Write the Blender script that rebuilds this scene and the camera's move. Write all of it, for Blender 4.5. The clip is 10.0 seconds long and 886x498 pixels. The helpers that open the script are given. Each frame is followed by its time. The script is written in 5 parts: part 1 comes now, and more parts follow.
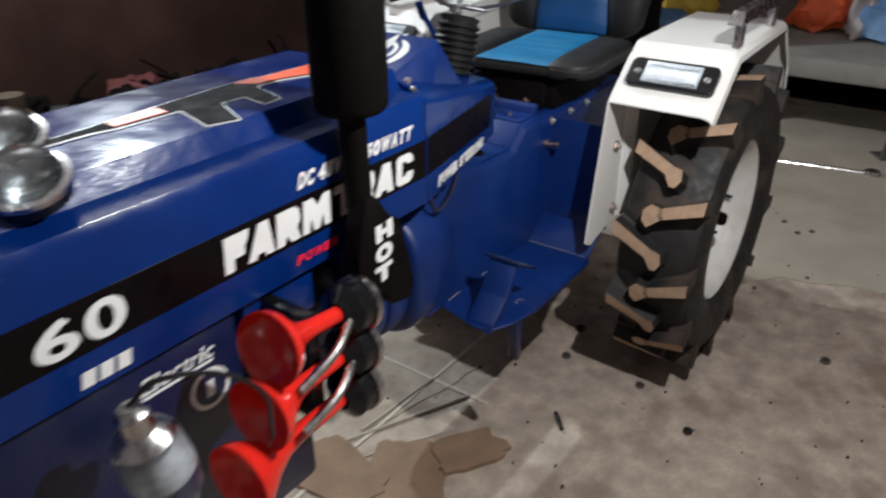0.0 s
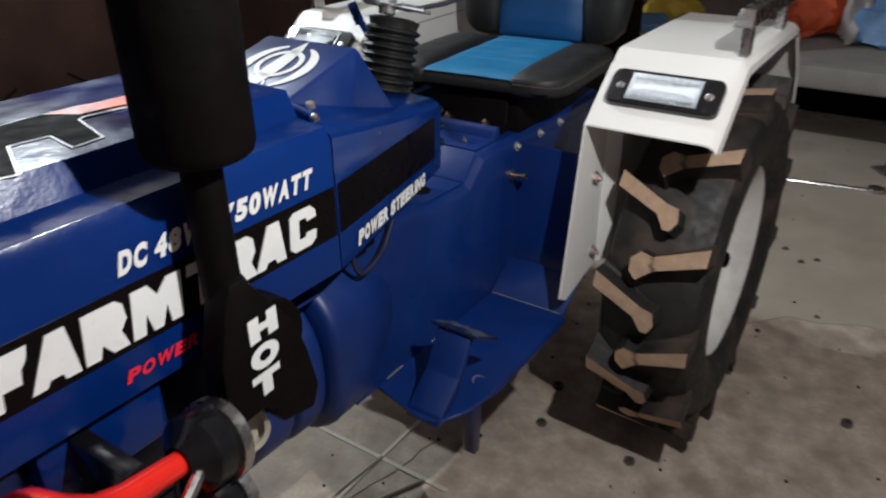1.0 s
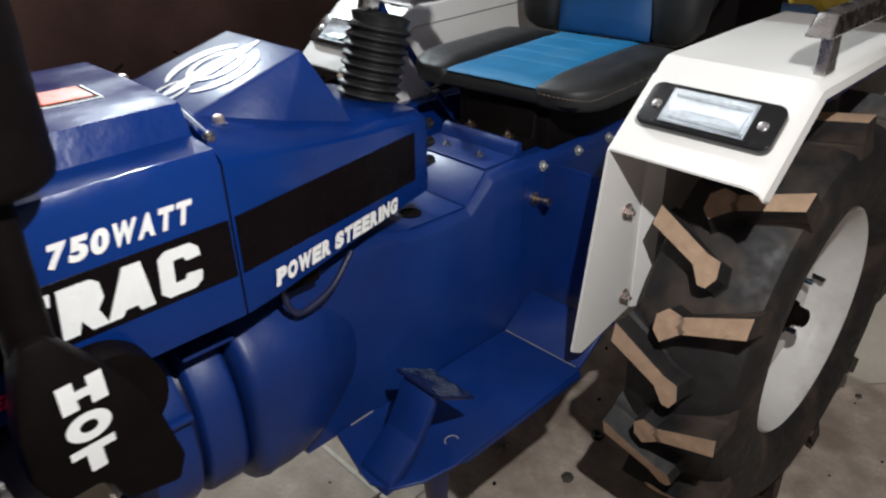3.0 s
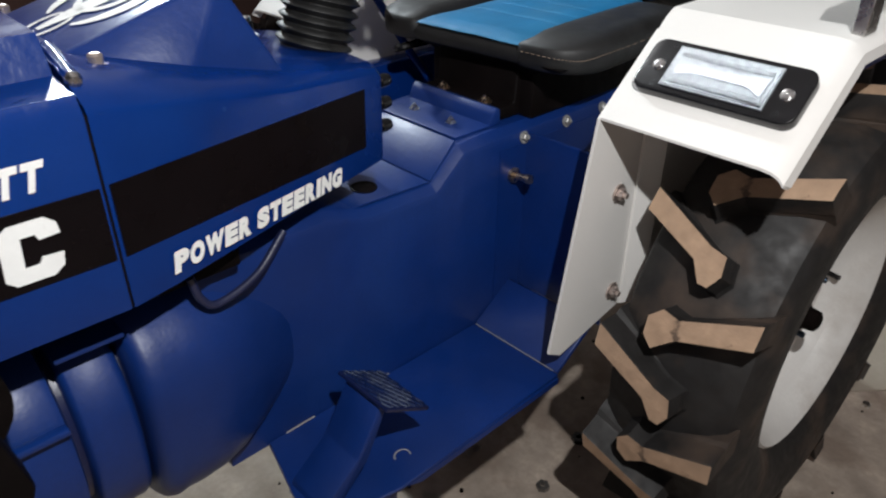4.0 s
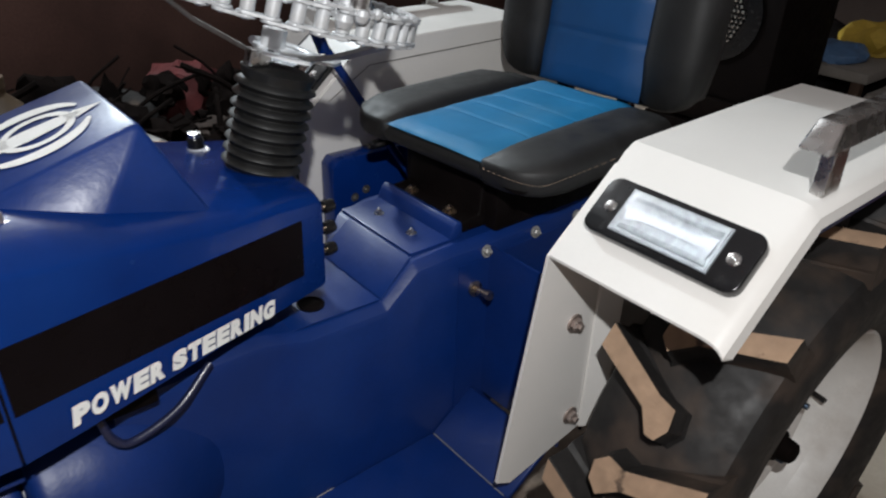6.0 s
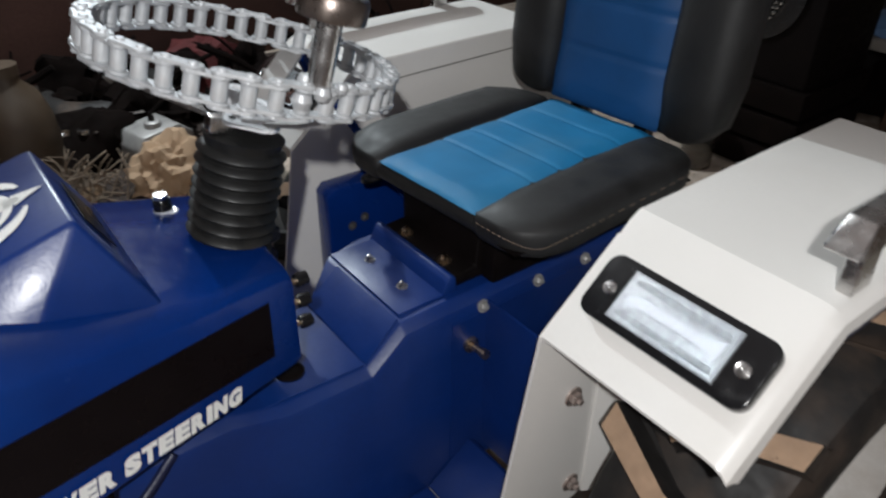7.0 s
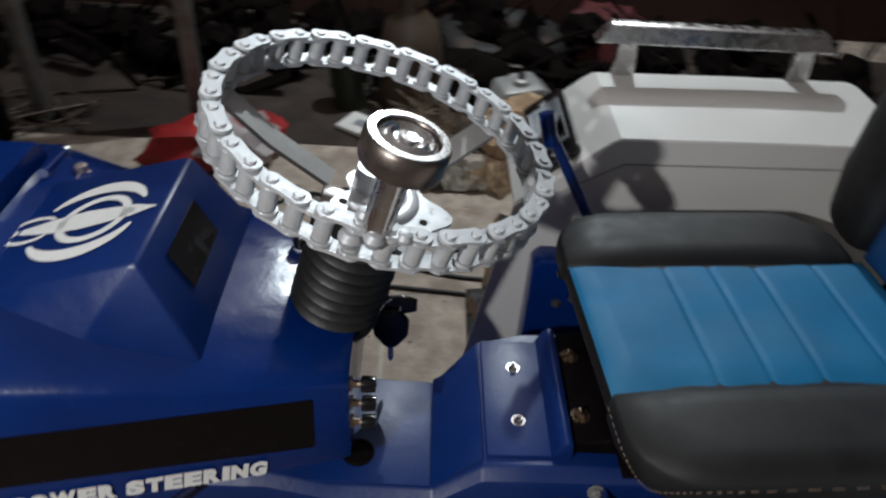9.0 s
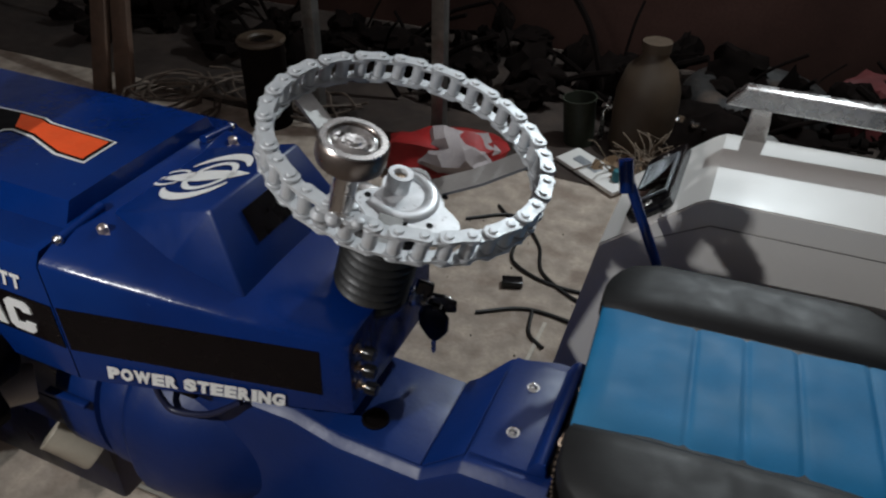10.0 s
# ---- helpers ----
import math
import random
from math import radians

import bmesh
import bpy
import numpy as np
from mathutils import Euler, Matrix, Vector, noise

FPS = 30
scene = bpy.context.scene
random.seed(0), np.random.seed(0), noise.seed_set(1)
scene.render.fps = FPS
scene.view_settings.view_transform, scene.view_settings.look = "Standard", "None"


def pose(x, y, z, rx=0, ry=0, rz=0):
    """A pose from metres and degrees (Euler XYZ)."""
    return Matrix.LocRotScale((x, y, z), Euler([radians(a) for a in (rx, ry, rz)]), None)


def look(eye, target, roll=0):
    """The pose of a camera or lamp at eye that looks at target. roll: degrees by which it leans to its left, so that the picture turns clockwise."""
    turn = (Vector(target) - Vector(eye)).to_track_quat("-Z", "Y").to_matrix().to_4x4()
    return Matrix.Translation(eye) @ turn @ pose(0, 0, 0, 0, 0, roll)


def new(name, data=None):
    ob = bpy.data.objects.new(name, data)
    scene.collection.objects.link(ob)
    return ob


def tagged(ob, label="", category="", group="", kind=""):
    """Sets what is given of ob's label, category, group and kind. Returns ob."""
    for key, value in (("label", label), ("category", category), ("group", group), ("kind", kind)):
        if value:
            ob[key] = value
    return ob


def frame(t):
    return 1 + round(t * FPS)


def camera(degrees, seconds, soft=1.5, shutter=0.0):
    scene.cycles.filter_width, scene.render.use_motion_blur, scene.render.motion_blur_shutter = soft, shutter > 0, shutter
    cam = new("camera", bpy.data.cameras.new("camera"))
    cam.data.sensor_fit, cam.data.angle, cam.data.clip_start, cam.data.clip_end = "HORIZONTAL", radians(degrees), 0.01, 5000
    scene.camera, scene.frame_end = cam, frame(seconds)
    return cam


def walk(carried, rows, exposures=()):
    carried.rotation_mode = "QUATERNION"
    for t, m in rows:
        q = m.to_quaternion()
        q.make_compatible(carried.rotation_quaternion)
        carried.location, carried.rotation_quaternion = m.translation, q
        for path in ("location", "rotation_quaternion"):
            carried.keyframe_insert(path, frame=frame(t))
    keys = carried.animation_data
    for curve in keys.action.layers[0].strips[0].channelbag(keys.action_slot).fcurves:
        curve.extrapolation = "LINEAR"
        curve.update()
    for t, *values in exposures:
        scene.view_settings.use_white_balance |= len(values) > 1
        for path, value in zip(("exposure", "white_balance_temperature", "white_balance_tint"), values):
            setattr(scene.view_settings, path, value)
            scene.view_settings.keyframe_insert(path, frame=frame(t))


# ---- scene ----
cam = camera(62.7, 10.0, 2.2, 0.5)
PATH = [
    (0, (-1.427, -0.846, 1.171), (0.007, 0.187, 0.234), -0.4),
    (0.5, (-1.256, -0.753, 1.142), (0.252, 0.16, 0.197), 1.0),
    (1, (-1.122, -0.723, 1.103), (0.346, 0.278, 0.186), -0.6),
    (1.5, (-0.965, -0.762, 1.09), (0.288, 0.457, 0.118), -2.0),
    (2, (-0.913, -0.788, 1.096), (0.345, 0.466, 0.176), -1.9),
    (2.5, (-0.889, -0.798, 1.105), (0.334, 0.485, 0.179), -2.3),
    (4, (-0.701, -0.71, 1.021), (0.492, 0.534, 0.007), 0.5),
    (4.5, (-0.675, -0.703, 1.012), (0.496, 0.597, 0.043), 0.2),
    (5, (-0.667, -0.738, 1.049), (0.524, 0.594, 0.152), 1.0),
    (6.5, (-0.502, -0.686, 1.149), (0.596, 0.632, 0.12), 1.8),
    (7, (-0.447, -0.65, 1.193), (0.572, 0.689, 0.111), 0.5),
    (7.5, (-0.389, -0.633, 1.25), (0.391, 0.851, 0.159), -1.5),
    (8, (-0.343, -0.618, 1.273), (0.373, 0.894, 0.176), -1.0),
    (8.5, (-0.279, -0.526, 1.262), (0.199, 1.008, 0.07), 1.6),
    (9, (-0.159, -0.53, 1.272), (-0.087, 1.05, 0.047), 3.9),
    (9.5, (-0.009, -0.562, 1.301), (-0.476, 0.966, 0.098), 1.5),
    (10, (0.091, -0.569, 1.312), (-0.546, 0.921, 0.14), 1.0),
]
walk(cam, [(t, look(eye, target, roll)) for t, eye, target, roll in PATH], [(0.0, 0.3), (0.5, -0.1), (1.0, 0.0), (1.5, -0.05), (2.0, 0.45), (2.5, 0.28), (4.0, 0.25), (4.5, 0.40), (5.0, 0.05), (6.5, 0.0), (7.0, -0.1), (8.0, -0.15), (8.5, -0.4), (9.0, -0.5), (9.5, -0.62), (10.0, -0.67)])

# ---- light: a torch held by the near side, a cooler bulb high on the far side ----
world = bpy.data.worlds.new("night")
scene.world = world
world.use_nodes = True
world.node_tree.nodes["Background"].inputs[0].default_value = (0.60, 0.41, 0.39, 1)
world.node_tree.nodes["Background"].inputs[1].default_value = 0.045


def bulb(name, place, watts, colour, size):
    data = bpy.data.lights.new(name, "POINT")
    data.energy, data.color, data.shadow_soft_size = watts, colour, size
    ob = new(name, data)
    ob.location = place
    return ob


bulb("torch_near", (-0.61, -0.83, 1.41), 42, (0.945, 0.95, 0.955), 0.012)
bulb("bulb_far", (0.25, 2.15, 2.30), 190, (0.84, 0.95, 1.0), 0.03)
scene.view_settings.exposure = 0.0


# ---- materials ----
def material(name, base, rough=0.5, metal=0.0, var=0.2, scale=12.0, grain=220.0, bump=0.05, coat=0.0, second=None, amount=0.4, rvar=0.1, spread=0.12, hold=0.55, spec=0.5, wave=0.0):
    """Principled surface: two scales of noise in the colour, noise in the gloss, fine relief. second: colour of dirt or wear in patches."""
    mt = bpy.data.materials.new(name)
    mt.use_nodes = True
    nt = mt.node_tree
    b = nt.nodes["Principled BSDF"]
    co = nt.nodes.new("ShaderNodeTexCoord")

    def noise_of(sc, detail=4.0):
        n = nt.nodes.new("ShaderNodeTexNoise")
        n.inputs["Scale"].default_value, n.inputs["Detail"].default_value = sc, detail
        nt.links.new(co.outputs["Object"], n.inputs["Vector"])
        return n.outputs["Fac"]

    def ramp(fac, lo, hi, a, z):
        r = nt.nodes.new("ShaderNodeMapRange")
        for k, v in zip((1, 2, 3, 4), (lo, hi, a, z)):
            r.inputs[k].default_value = v
        nt.links.new(fac, r.inputs[0])
        return r.outputs[0]

    def mixed(fac, a, z):
        x = nt.nodes.new("ShaderNodeMix")
        x.data_type = "RGBA"
        nt.links.new(fac, x.inputs[0])
        for slot, v in ((6, a), (7, z)):
            if isinstance(v, tuple):
                x.inputs[slot].default_value = (*v, 1)
            else:
                nt.links.new(v, x.inputs[slot])
        return x.outputs[2]

    big, fine = noise_of(scale), noise_of(grain, 3.0)
    lo = tuple(c * (1 - var) for c in base)
    hi = tuple(min(1.0, c * (1 + var)) for c in base)
    colour = mixed(ramp(big, 0.3, 0.7, 0, 1), lo, hi)
    colour = mixed(ramp(fine, 0.35, 0.65, 0.0, 0.35), colour, lo)
    if second:
        patch = noise_of(scale * 0.45, 8.0)
        colour = mixed(ramp(patch, hold, hold + spread, 0, amount), colour, second)
    nt.links.new(colour, b.inputs["Base Color"])
    nt.links.new(ramp(noise_of(scale * 2.3), 0.3, 0.7, max(0.02, rough - rvar), min(1, rough + rvar)), b.inputs["Roughness"])
    b.inputs["Metallic"].default_value = metal
    b.inputs["Coat Weight"].default_value = coat
    b.inputs["Coat Roughness"].default_value = 0.12
    b.inputs["Specular IOR Level"].default_value = spec
    if bump:
        k = nt.nodes.new("ShaderNodeBump")
        k.inputs["Strength"].default_value, k.inputs["Distance"].default_value = bump, 0.002
        nt.links.new(fine, k.inputs["Height"])
        nt.links.new(k.outputs[0], b.inputs["Normal"])
        if wave:
            beat = nt.nodes.new("ShaderNodeBump")
            beat.inputs["Strength"].default_value, beat.inputs["Distance"].default_value = wave, 0.004
            nt.links.new(noise_of(13.0, 5.0), beat.inputs["Height"])
            nt.links.new(beat.outputs[0], k.inputs["Normal"])
    return mt


def glass(name, colour, rough=0.05):
    mt = bpy.data.materials.new(name)
    mt.use_nodes = True
    b = mt.node_tree.nodes["Principled BSDF"]
    b.inputs["Base Color"].default_value = (*colour, 1)
    b.inputs["Transmission Weight"].default_value = 1.0
    b.inputs["Roughness"].default_value = rough
    b.inputs["IOR"].default_value = 1.45
    return mt


BLUE = material("blue_enamel", (0.0014, 0.0195, 0.128), 0.20, 0, 0.2, 7, 260, 0.05, 0.0, (0.003, 0.029, 0.158), 0.5, 0.08, spec=0.36, wave=0.5)
BRUSHED_BLUE = material("brush_painted_blue", (0.0016, 0.0205, 0.128), 0.44, 0, 0.22, 7, 200, 0.08, 0.0, (0.004, 0.031, 0.158), 0.5, 0.08, spec=0.50, wave=0.45)
POD_BLUE = material("sprayed_blue_enamel", (0.0016, 0.0205, 0.128), 0.36, 0, 0.22, 7, 200, 0.06, 0.0, (0.004, 0.031, 0.158), 0.5, 0.08, spec=0.52, wave=0.35)
SCUFF_AND_GLINT = material("scuffed_glinting_blue", (0.003, 0.013, 0.06), 0.36, 0.1, 0.3, 60, 260, 0.1, 0, (0.10, 0.12, 0.16), 0.6, 0.1, 0.08, 0.50)
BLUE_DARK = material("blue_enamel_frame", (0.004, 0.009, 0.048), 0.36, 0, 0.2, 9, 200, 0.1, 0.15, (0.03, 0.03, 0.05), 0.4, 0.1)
WHITE = material("cream_white_paint", (0.72, 0.70, 0.67), 0.42, 0, 0.03, 6, 180, 0.03, 0.08, (0.60, 0.56, 0.51), 0.3, 0.08)
DECAL_WHITE = material("white_vinyl", (0.80, 0.80, 0.78), 0.35, 0, 0.05, 40, 300, 0.0)
DECAL_BLACK = material("black_vinyl", (0.0042, 0.0028, 0.0034), 0.30, 0, 0.2, 20, 300, 0.02, spec=0.14)
DECAL_RED = material("red_vinyl", (0.75, 0.02, 0.05), 0.4, 0, 0.1, 40, 300, 0.0)
STICKER_BLACK = material("matt_black_sticker", (0.006, 0.005, 0.006), 0.8, 0, 0.2, 20, 300, 0.02, spec=0.1)
STICKER_ORANGE = material("matt_orange_sticker", (0.78, 0.09, 0.02), 0.45, 0, 0.1, 30, 300, 0.0, spec=0.4)
SOOT = material("matt_black_paint", (0.0042, 0.0028, 0.0028), 0.6, 0, 0.3, 25, 300, 0.15, 0, (0.006, 0.004, 0.0035), 0.4, spec=0.08)
BLACK = material("black_plastic", (0.007, 0.007, 0.008), 0.2, 0, 0.2, 30, 300, 0.05)
BOOT = material("black_rubber_boot", (0.008, 0.008, 0.008), 0.5, 0, 0.3, 30, 300, 0.1, 0, (0.05, 0.045, 0.04), 0.3)
TYRE = material("dusty_tyre_rubber", (0.0115, 0.0100, 0.0095), 0.66, 0, 0.4, 22, 160, 0.14, 0, (0.085, 0.055, 0.038), 0.55, 0.12, 0.16, 0.53)
LUG_TOP = material("tan_lug_face", (0.37, 0.245, 0.16), 0.8, 0, 0.18, 60, 240, 0.35, 0, (0.05, 0.033, 0.025), 0.8, 0.1, 0.05, 0.62)
BLUED = material("blued_steel", (0.035, 0.055, 0.085), 0.34, 0.7, 0.3, 40, 240, 0.1, 0, (0.012, 0.010, 0.010), 0.6)
STEEL = material("bright_steel", (0.62, 0.61, 0.60), 0.26, 1.0, 0.12, 30, 300, 0.05, 0, (0.35, 0.33, 0.31), 0.3)
SILVER = material("silver_painted_chain", (0.52, 0.535, 0.55), 0.46, 0.35, 0.10, 60, 400, 0.15, 0, (0.42, 0.40, 0.38), 0.4)
FOIL = material("crinkled_foil", (0.80, 0.79, 0.78), 0.18, 0.9, 0.1, 60, 140, 1.0)
SHEET = material("galvanised_sheet", (0.78, 0.80, 0.82), 0.36, 0.25, 0.15, 40, 260, 0.05)
BRASS = material("brass_bolt", (0.60, 0.47, 0.35), 0.3, 1.0, 0.2, 60, 300, 0.05)
BRONZE = material("oily_bearing_steel", (0.20, 0.165, 0.145), 0.34, 0.9, 0.2, 40, 300, 0.05)
DULL = material("dull_grey_metal", (0.20, 0.19, 0.18), 0.5, 0.8, 0.3, 20, 200, 0.2, 0, (0.12, 0.07, 0.05), 0.5)
BRUSHED = material("brushed_steel", (0.36, 0.35, 0.34), 0.5, 0.5, 0.15, 30, 300, 0.1)
PINKISH = material("zinc_bolt", (0.55, 0.46, 0.42), 0.35, 0.8, 0.2, 60, 300, 0.05)
LEATHER = material("black_leatherette", (0.0078, 0.0076, 0.0078), 0.60, 0, 0.25, 18, 420, 0.07, 0, (0.035, 0.035, 0.038), 0.3, 0.08, 0.25)
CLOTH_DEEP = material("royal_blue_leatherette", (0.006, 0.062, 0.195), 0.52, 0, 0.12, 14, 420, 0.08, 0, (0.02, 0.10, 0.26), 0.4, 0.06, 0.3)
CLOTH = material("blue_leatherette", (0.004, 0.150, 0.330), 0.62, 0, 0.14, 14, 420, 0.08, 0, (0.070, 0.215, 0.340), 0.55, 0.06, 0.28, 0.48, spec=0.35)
STITCH = material("tan_thread", (0.20, 0.14, 0.10), 0.8, 0, 0.2, 90, 300, 0.0)
RIM = material("dirty_white_rim", (0.68, 0.66, 0.63), 0.42, 0, 0.08, 14, 200, 0.1, 0, (0.30, 0.24, 0.19), 0.5, 0.1, 0.15, 0.56)
HORN_RED = material("glossy_red_plastic", (0.72, 0.022, 0.014), 0.16, 0, 0.1, 20, 300, 0.0, 0.3)
LENS = glass("clear_lens", (0.95, 0.97, 0.97), 0.03)
DARK_MIRROR = material("smoky_reflector", (0.22, 0.23, 0.24), 0.22, 0.9, 0.3, 60, 300, 0.2)
REFLECTOR = material("silver_reflector", (0.33, 0.35, 0.375), 0.42, 0.35, 0.22, 130, 420, 0.25)
DIFFUSER = material("white_diffuser", (0.34, 0.355, 0.39), 0.5, 0, 0.05, 60, 300, 0.0, spec=0.2)
FLOOR = material("dusty_concrete", (0.40, 0.328, 0.268), 0.85, 0, 0.30, 16.0, 90, 0.9, 0, (0.21, 0.155, 0.120), 0.7, 0.08, 0.14, 0.51)
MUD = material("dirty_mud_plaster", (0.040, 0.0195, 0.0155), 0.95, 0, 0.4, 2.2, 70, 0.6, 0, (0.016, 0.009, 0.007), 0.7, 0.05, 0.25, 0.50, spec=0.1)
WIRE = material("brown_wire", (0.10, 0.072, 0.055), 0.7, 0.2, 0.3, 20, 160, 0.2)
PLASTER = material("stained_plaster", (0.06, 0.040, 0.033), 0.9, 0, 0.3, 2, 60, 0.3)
# pale tone of the unseen walls and ceiling, chosen to raise the ambient light
BOUNCE_PALE = material("pale_bounce_surface", (0.46, 0.41, 0.40), 0.9, 0, 0.15, 2, 60, 0.3, 0, (0.30, 0.26, 0.25), 0.5)
SLAB = material("old_cement", (0.24, 0.22, 0.20), 0.9, 0, 0.2, 5, 120, 0.5, 0, (0.14, 0.11, 0.09), 0.5)
WOOD = material("rough_wood", (0.09, 0.05, 0.032), 0.8, 0, 0.35, 12, 160, 0.4)
CARD = material("cardboard", (0.40, 0.27, 0.17), 0.9, 0, 0.15, 10, 160, 0.2)
PAPER = material("crumpled_paper", (0.42, 0.37, 0.31), 0.85, 0, 0.15, 12, 160, 0.3)
STRAW = material("dry_straw", (0.17, 0.125, 0.09), 0.85, 0, 0.4, 30, 160, 0.2)
RED_CLOTH = material("red_sack", (0.30, 0.010, 0.010), 0.6, 0, 0.3, 14, 120, 0.4)
MAROON = material("dark_red_cloth", (0.060, 0.004, 0.004), 0.8, 0, 0.3, 14, 120, 0.3)
WHITE_SACK = material("white_sack", (0.38, 0.33, 0.33), 0.6, 0, 0.2, 14, 120, 0.3)
BLUE_SACK = material("blue_sack", (0.10, 0.20, 0.38), 0.55, 0, 0.3, 14, 120, 0.3)
ORANGE_SACK = material("orange_sack", (0.65, 0.10, 0.03), 0.55, 0, 0.3, 14, 120, 0.3)
YELLOW = material("yellow_cloth", (0.48, 0.32, 0.04), 0.7, 0, 0.2, 14, 120, 0.3)
CABLE = material("black_cable", (0.007, 0.006, 0.006), 0.5, 0, 0.2, 30, 200, 0.1)
BEIGE = material("beige_plastic", (0.055, 0.036, 0.022), 0.55, 0, 0.2, 8, 120, 0.1)
GREEN = material("dull_green_paint", (0.012, 0.015, 0.007), 0.6, 0, 0.3, 14, 120, 0.2)
TEAL = material("teal_plastic", (0.02, 0.15, 0.19), 0.4, 0, 0.1, 30, 200, 0.0)
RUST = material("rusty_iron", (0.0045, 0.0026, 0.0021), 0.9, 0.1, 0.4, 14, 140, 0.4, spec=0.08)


# ---- mesh helpers ----
def part(name, bm, mt, parent=None, label="", m=None, sharp=38, mesh=None):
    """Links a bmesh (or a mesh made before) as one object, under a thing or a part."""
    if mesh is None:
        bmesh.ops.recalc_face_normals(bm, faces=bm.faces[:])
        mesh = bpy.data.meshes.new(name)
        bm.to_mesh(mesh)
        bm.free()
        mesh.materials.append(mt)
        for p in mesh.polygons:
            p.use_smooth = True
        mesh.set_sharp_from_angle(angle=radians(sharp))
    ob = new(name, mesh)
    if parent:
        ob.parent = parent
    if m is not None:
        ob.matrix_basis = m
    if label:
        ob["label"] = label
    return ob


def thing(name, label, category, m=None, kind="", group=""):
    ob = new(name)
    ob.empty_display_size = 0.1
    if m is not None:
        ob.matrix_basis = m
    return tagged(ob, label, category, group, kind)


def axes(z, x=(1, 0, 0)):
    """A turn whose z axis is the way given."""
    z = Vector(z).normalized()
    y = z.cross(Vector(x))
    if y.length < 1e-4:
        y = z.cross(Vector((0, 1, 0)))
    y.normalize()
    return Matrix((y.cross(z), y, z)).transposed().to_4x4()


def at(place, z=(0, 0, 1), x=(1, 0, 0)):
    return Matrix.Translation(place) @ axes(z, x)


def rounded(bm, w, seg=2):
    if w:
        bmesh.ops.bevel(bm, geom=bm.edges[:], offset=w, segments=seg, affect="EDGES", profile=0.5, clamp_overlap=True)
    return bm


def box(x0, x1, y0, y1, z0, z1, w=0.0, seg=2, bm=None):
    own = bmesh.new()
    bmesh.ops.create_cube(own, size=1)
    for v in own.verts:
        v.co = Vector(((x0 + x1) / 2 + v.co.x * (x1 - x0), (y0 + y1) / 2 + v.co.y * (y1 - y0), (z0 + z1) / 2 + v.co.z * (z1 - z0)))
    rounded(own, w, seg)
    return joined(bm, own) if bm else own


def joined(bm, other, m=None):
    me = bpy.data.meshes.new("joined")
    if m is not None:
        other.transform(m)
    other.to_mesh(me)
    other.free()
    bm.from_mesh(me)
    bpy.data.meshes.remove(me)
    return bm


def prism(outline, a, b, plane="xz", w=0.0, seg=2):
    """An outline in a plane, pushed from a to b along the third axis."""
    bm = bmesh.new()
    place = {"xz": lambda p, q, h: (p, h, q), "xy": lambda p, q, h: (p, q, h), "yz": lambda p, q, h: (h, p, q)}[plane]
    lo = [bm.verts.new(place(p, q, a)) for p, q in outline]
    hi = [bm.verts.new(place(p, q, b)) for p, q in outline]
    bm.faces.new(lo)
    bm.faces.new(hi[::-1])
    for i in range(len(lo)):
        j = (i + 1) % len(lo)
        bm.faces.new((lo[j], lo[i], hi[i], hi[j]))
    bmesh.ops.recalc_face_normals(bm, faces=bm.faces[:])
    return rounded(bm, w, seg)


def lathe(profile, seg=24, bm=None, m=None):
    """A profile of (radius, height) turned round z."""
    own = bmesh.new()
    rings = []
    for r, h in profile:
        if r < 1e-5:
            rings.append([own.verts.new((0, 0, h))])
        else:
            rings.append([own.verts.new((r * math.cos(2 * math.pi * k / seg), r * math.sin(2 * math.pi * k / seg), h)) for k in range(seg)])
    for a, b in zip(rings, rings[1:]):
        for k in range(seg):
            j = (k + 1) % seg
            if len(a) == 1 and len(b) > 1:
                own.faces.new((a[0], b[k], b[j]))
            elif len(b) == 1 and len(a) > 1:
                own.faces.new((a[k], b[0], a[j]))
            elif len(a) > 1:
                own.faces.new((a[k], b[k], b[j], a[j]))
    if m is not None:
        own.transform(m)
    return joined(bm, own) if bm else own


def tube(points, r, seg=8, bm=None, flat=1.0):
    """A tube along a line of points, closed at both ends."""
    own = bmesh.new()
    pts = [Vector(p) for p in points]
    rings = []
    side = None
    for i, p in enumerate(pts):
        way = (pts[min(i + 1, len(pts) - 1)] - pts[max(i - 1, 0)]).normalized()
        if side is None:
            side = way.cross(Vector((0, 0, 1)) if abs(way.z) < 0.9 else Vector((1, 0, 0))).normalized()
        side = (side - way * side.dot(way)).normalized()
        up = way.cross(side)
        rings.append([own.verts.new(p + r * (math.cos(2 * math.pi * k / seg) * side + flat * math.sin(2 * math.pi * k / seg) * up)) for k in range(seg)])
    for a, b in zip(rings, rings[1:]):
        for k in range(seg):
            j = (k + 1) % seg
            own.faces.new((a[k], a[j], b[j], b[k]))
    own.faces.new(rings[0][::-1])
    own.faces.new(rings[-1])
    return joined(bm, own) if bm else own


def curve(points, n=8):
    """A smooth line through points."""
    p = [Vector(q) for q in points]
    p = [2 * p[0] - p[1]] + p + [2 * p[-1] - p[-2]]
    out = []
    for i in range(1, len(p) - 2):
        for k in range(n):
            t = k / n
            out.append(0.5 * (2 * p[i] + (p[i + 1] - p[i - 1]) * t + (2 * p[i - 1] - 5 * p[i] + 4 * p[i + 1] - p[i + 2]) * t * t + (3 * p[i] - p[i - 1] - 3 * p[i + 1] + p[i + 2]) * t**3))
    return out + [p[-2]]


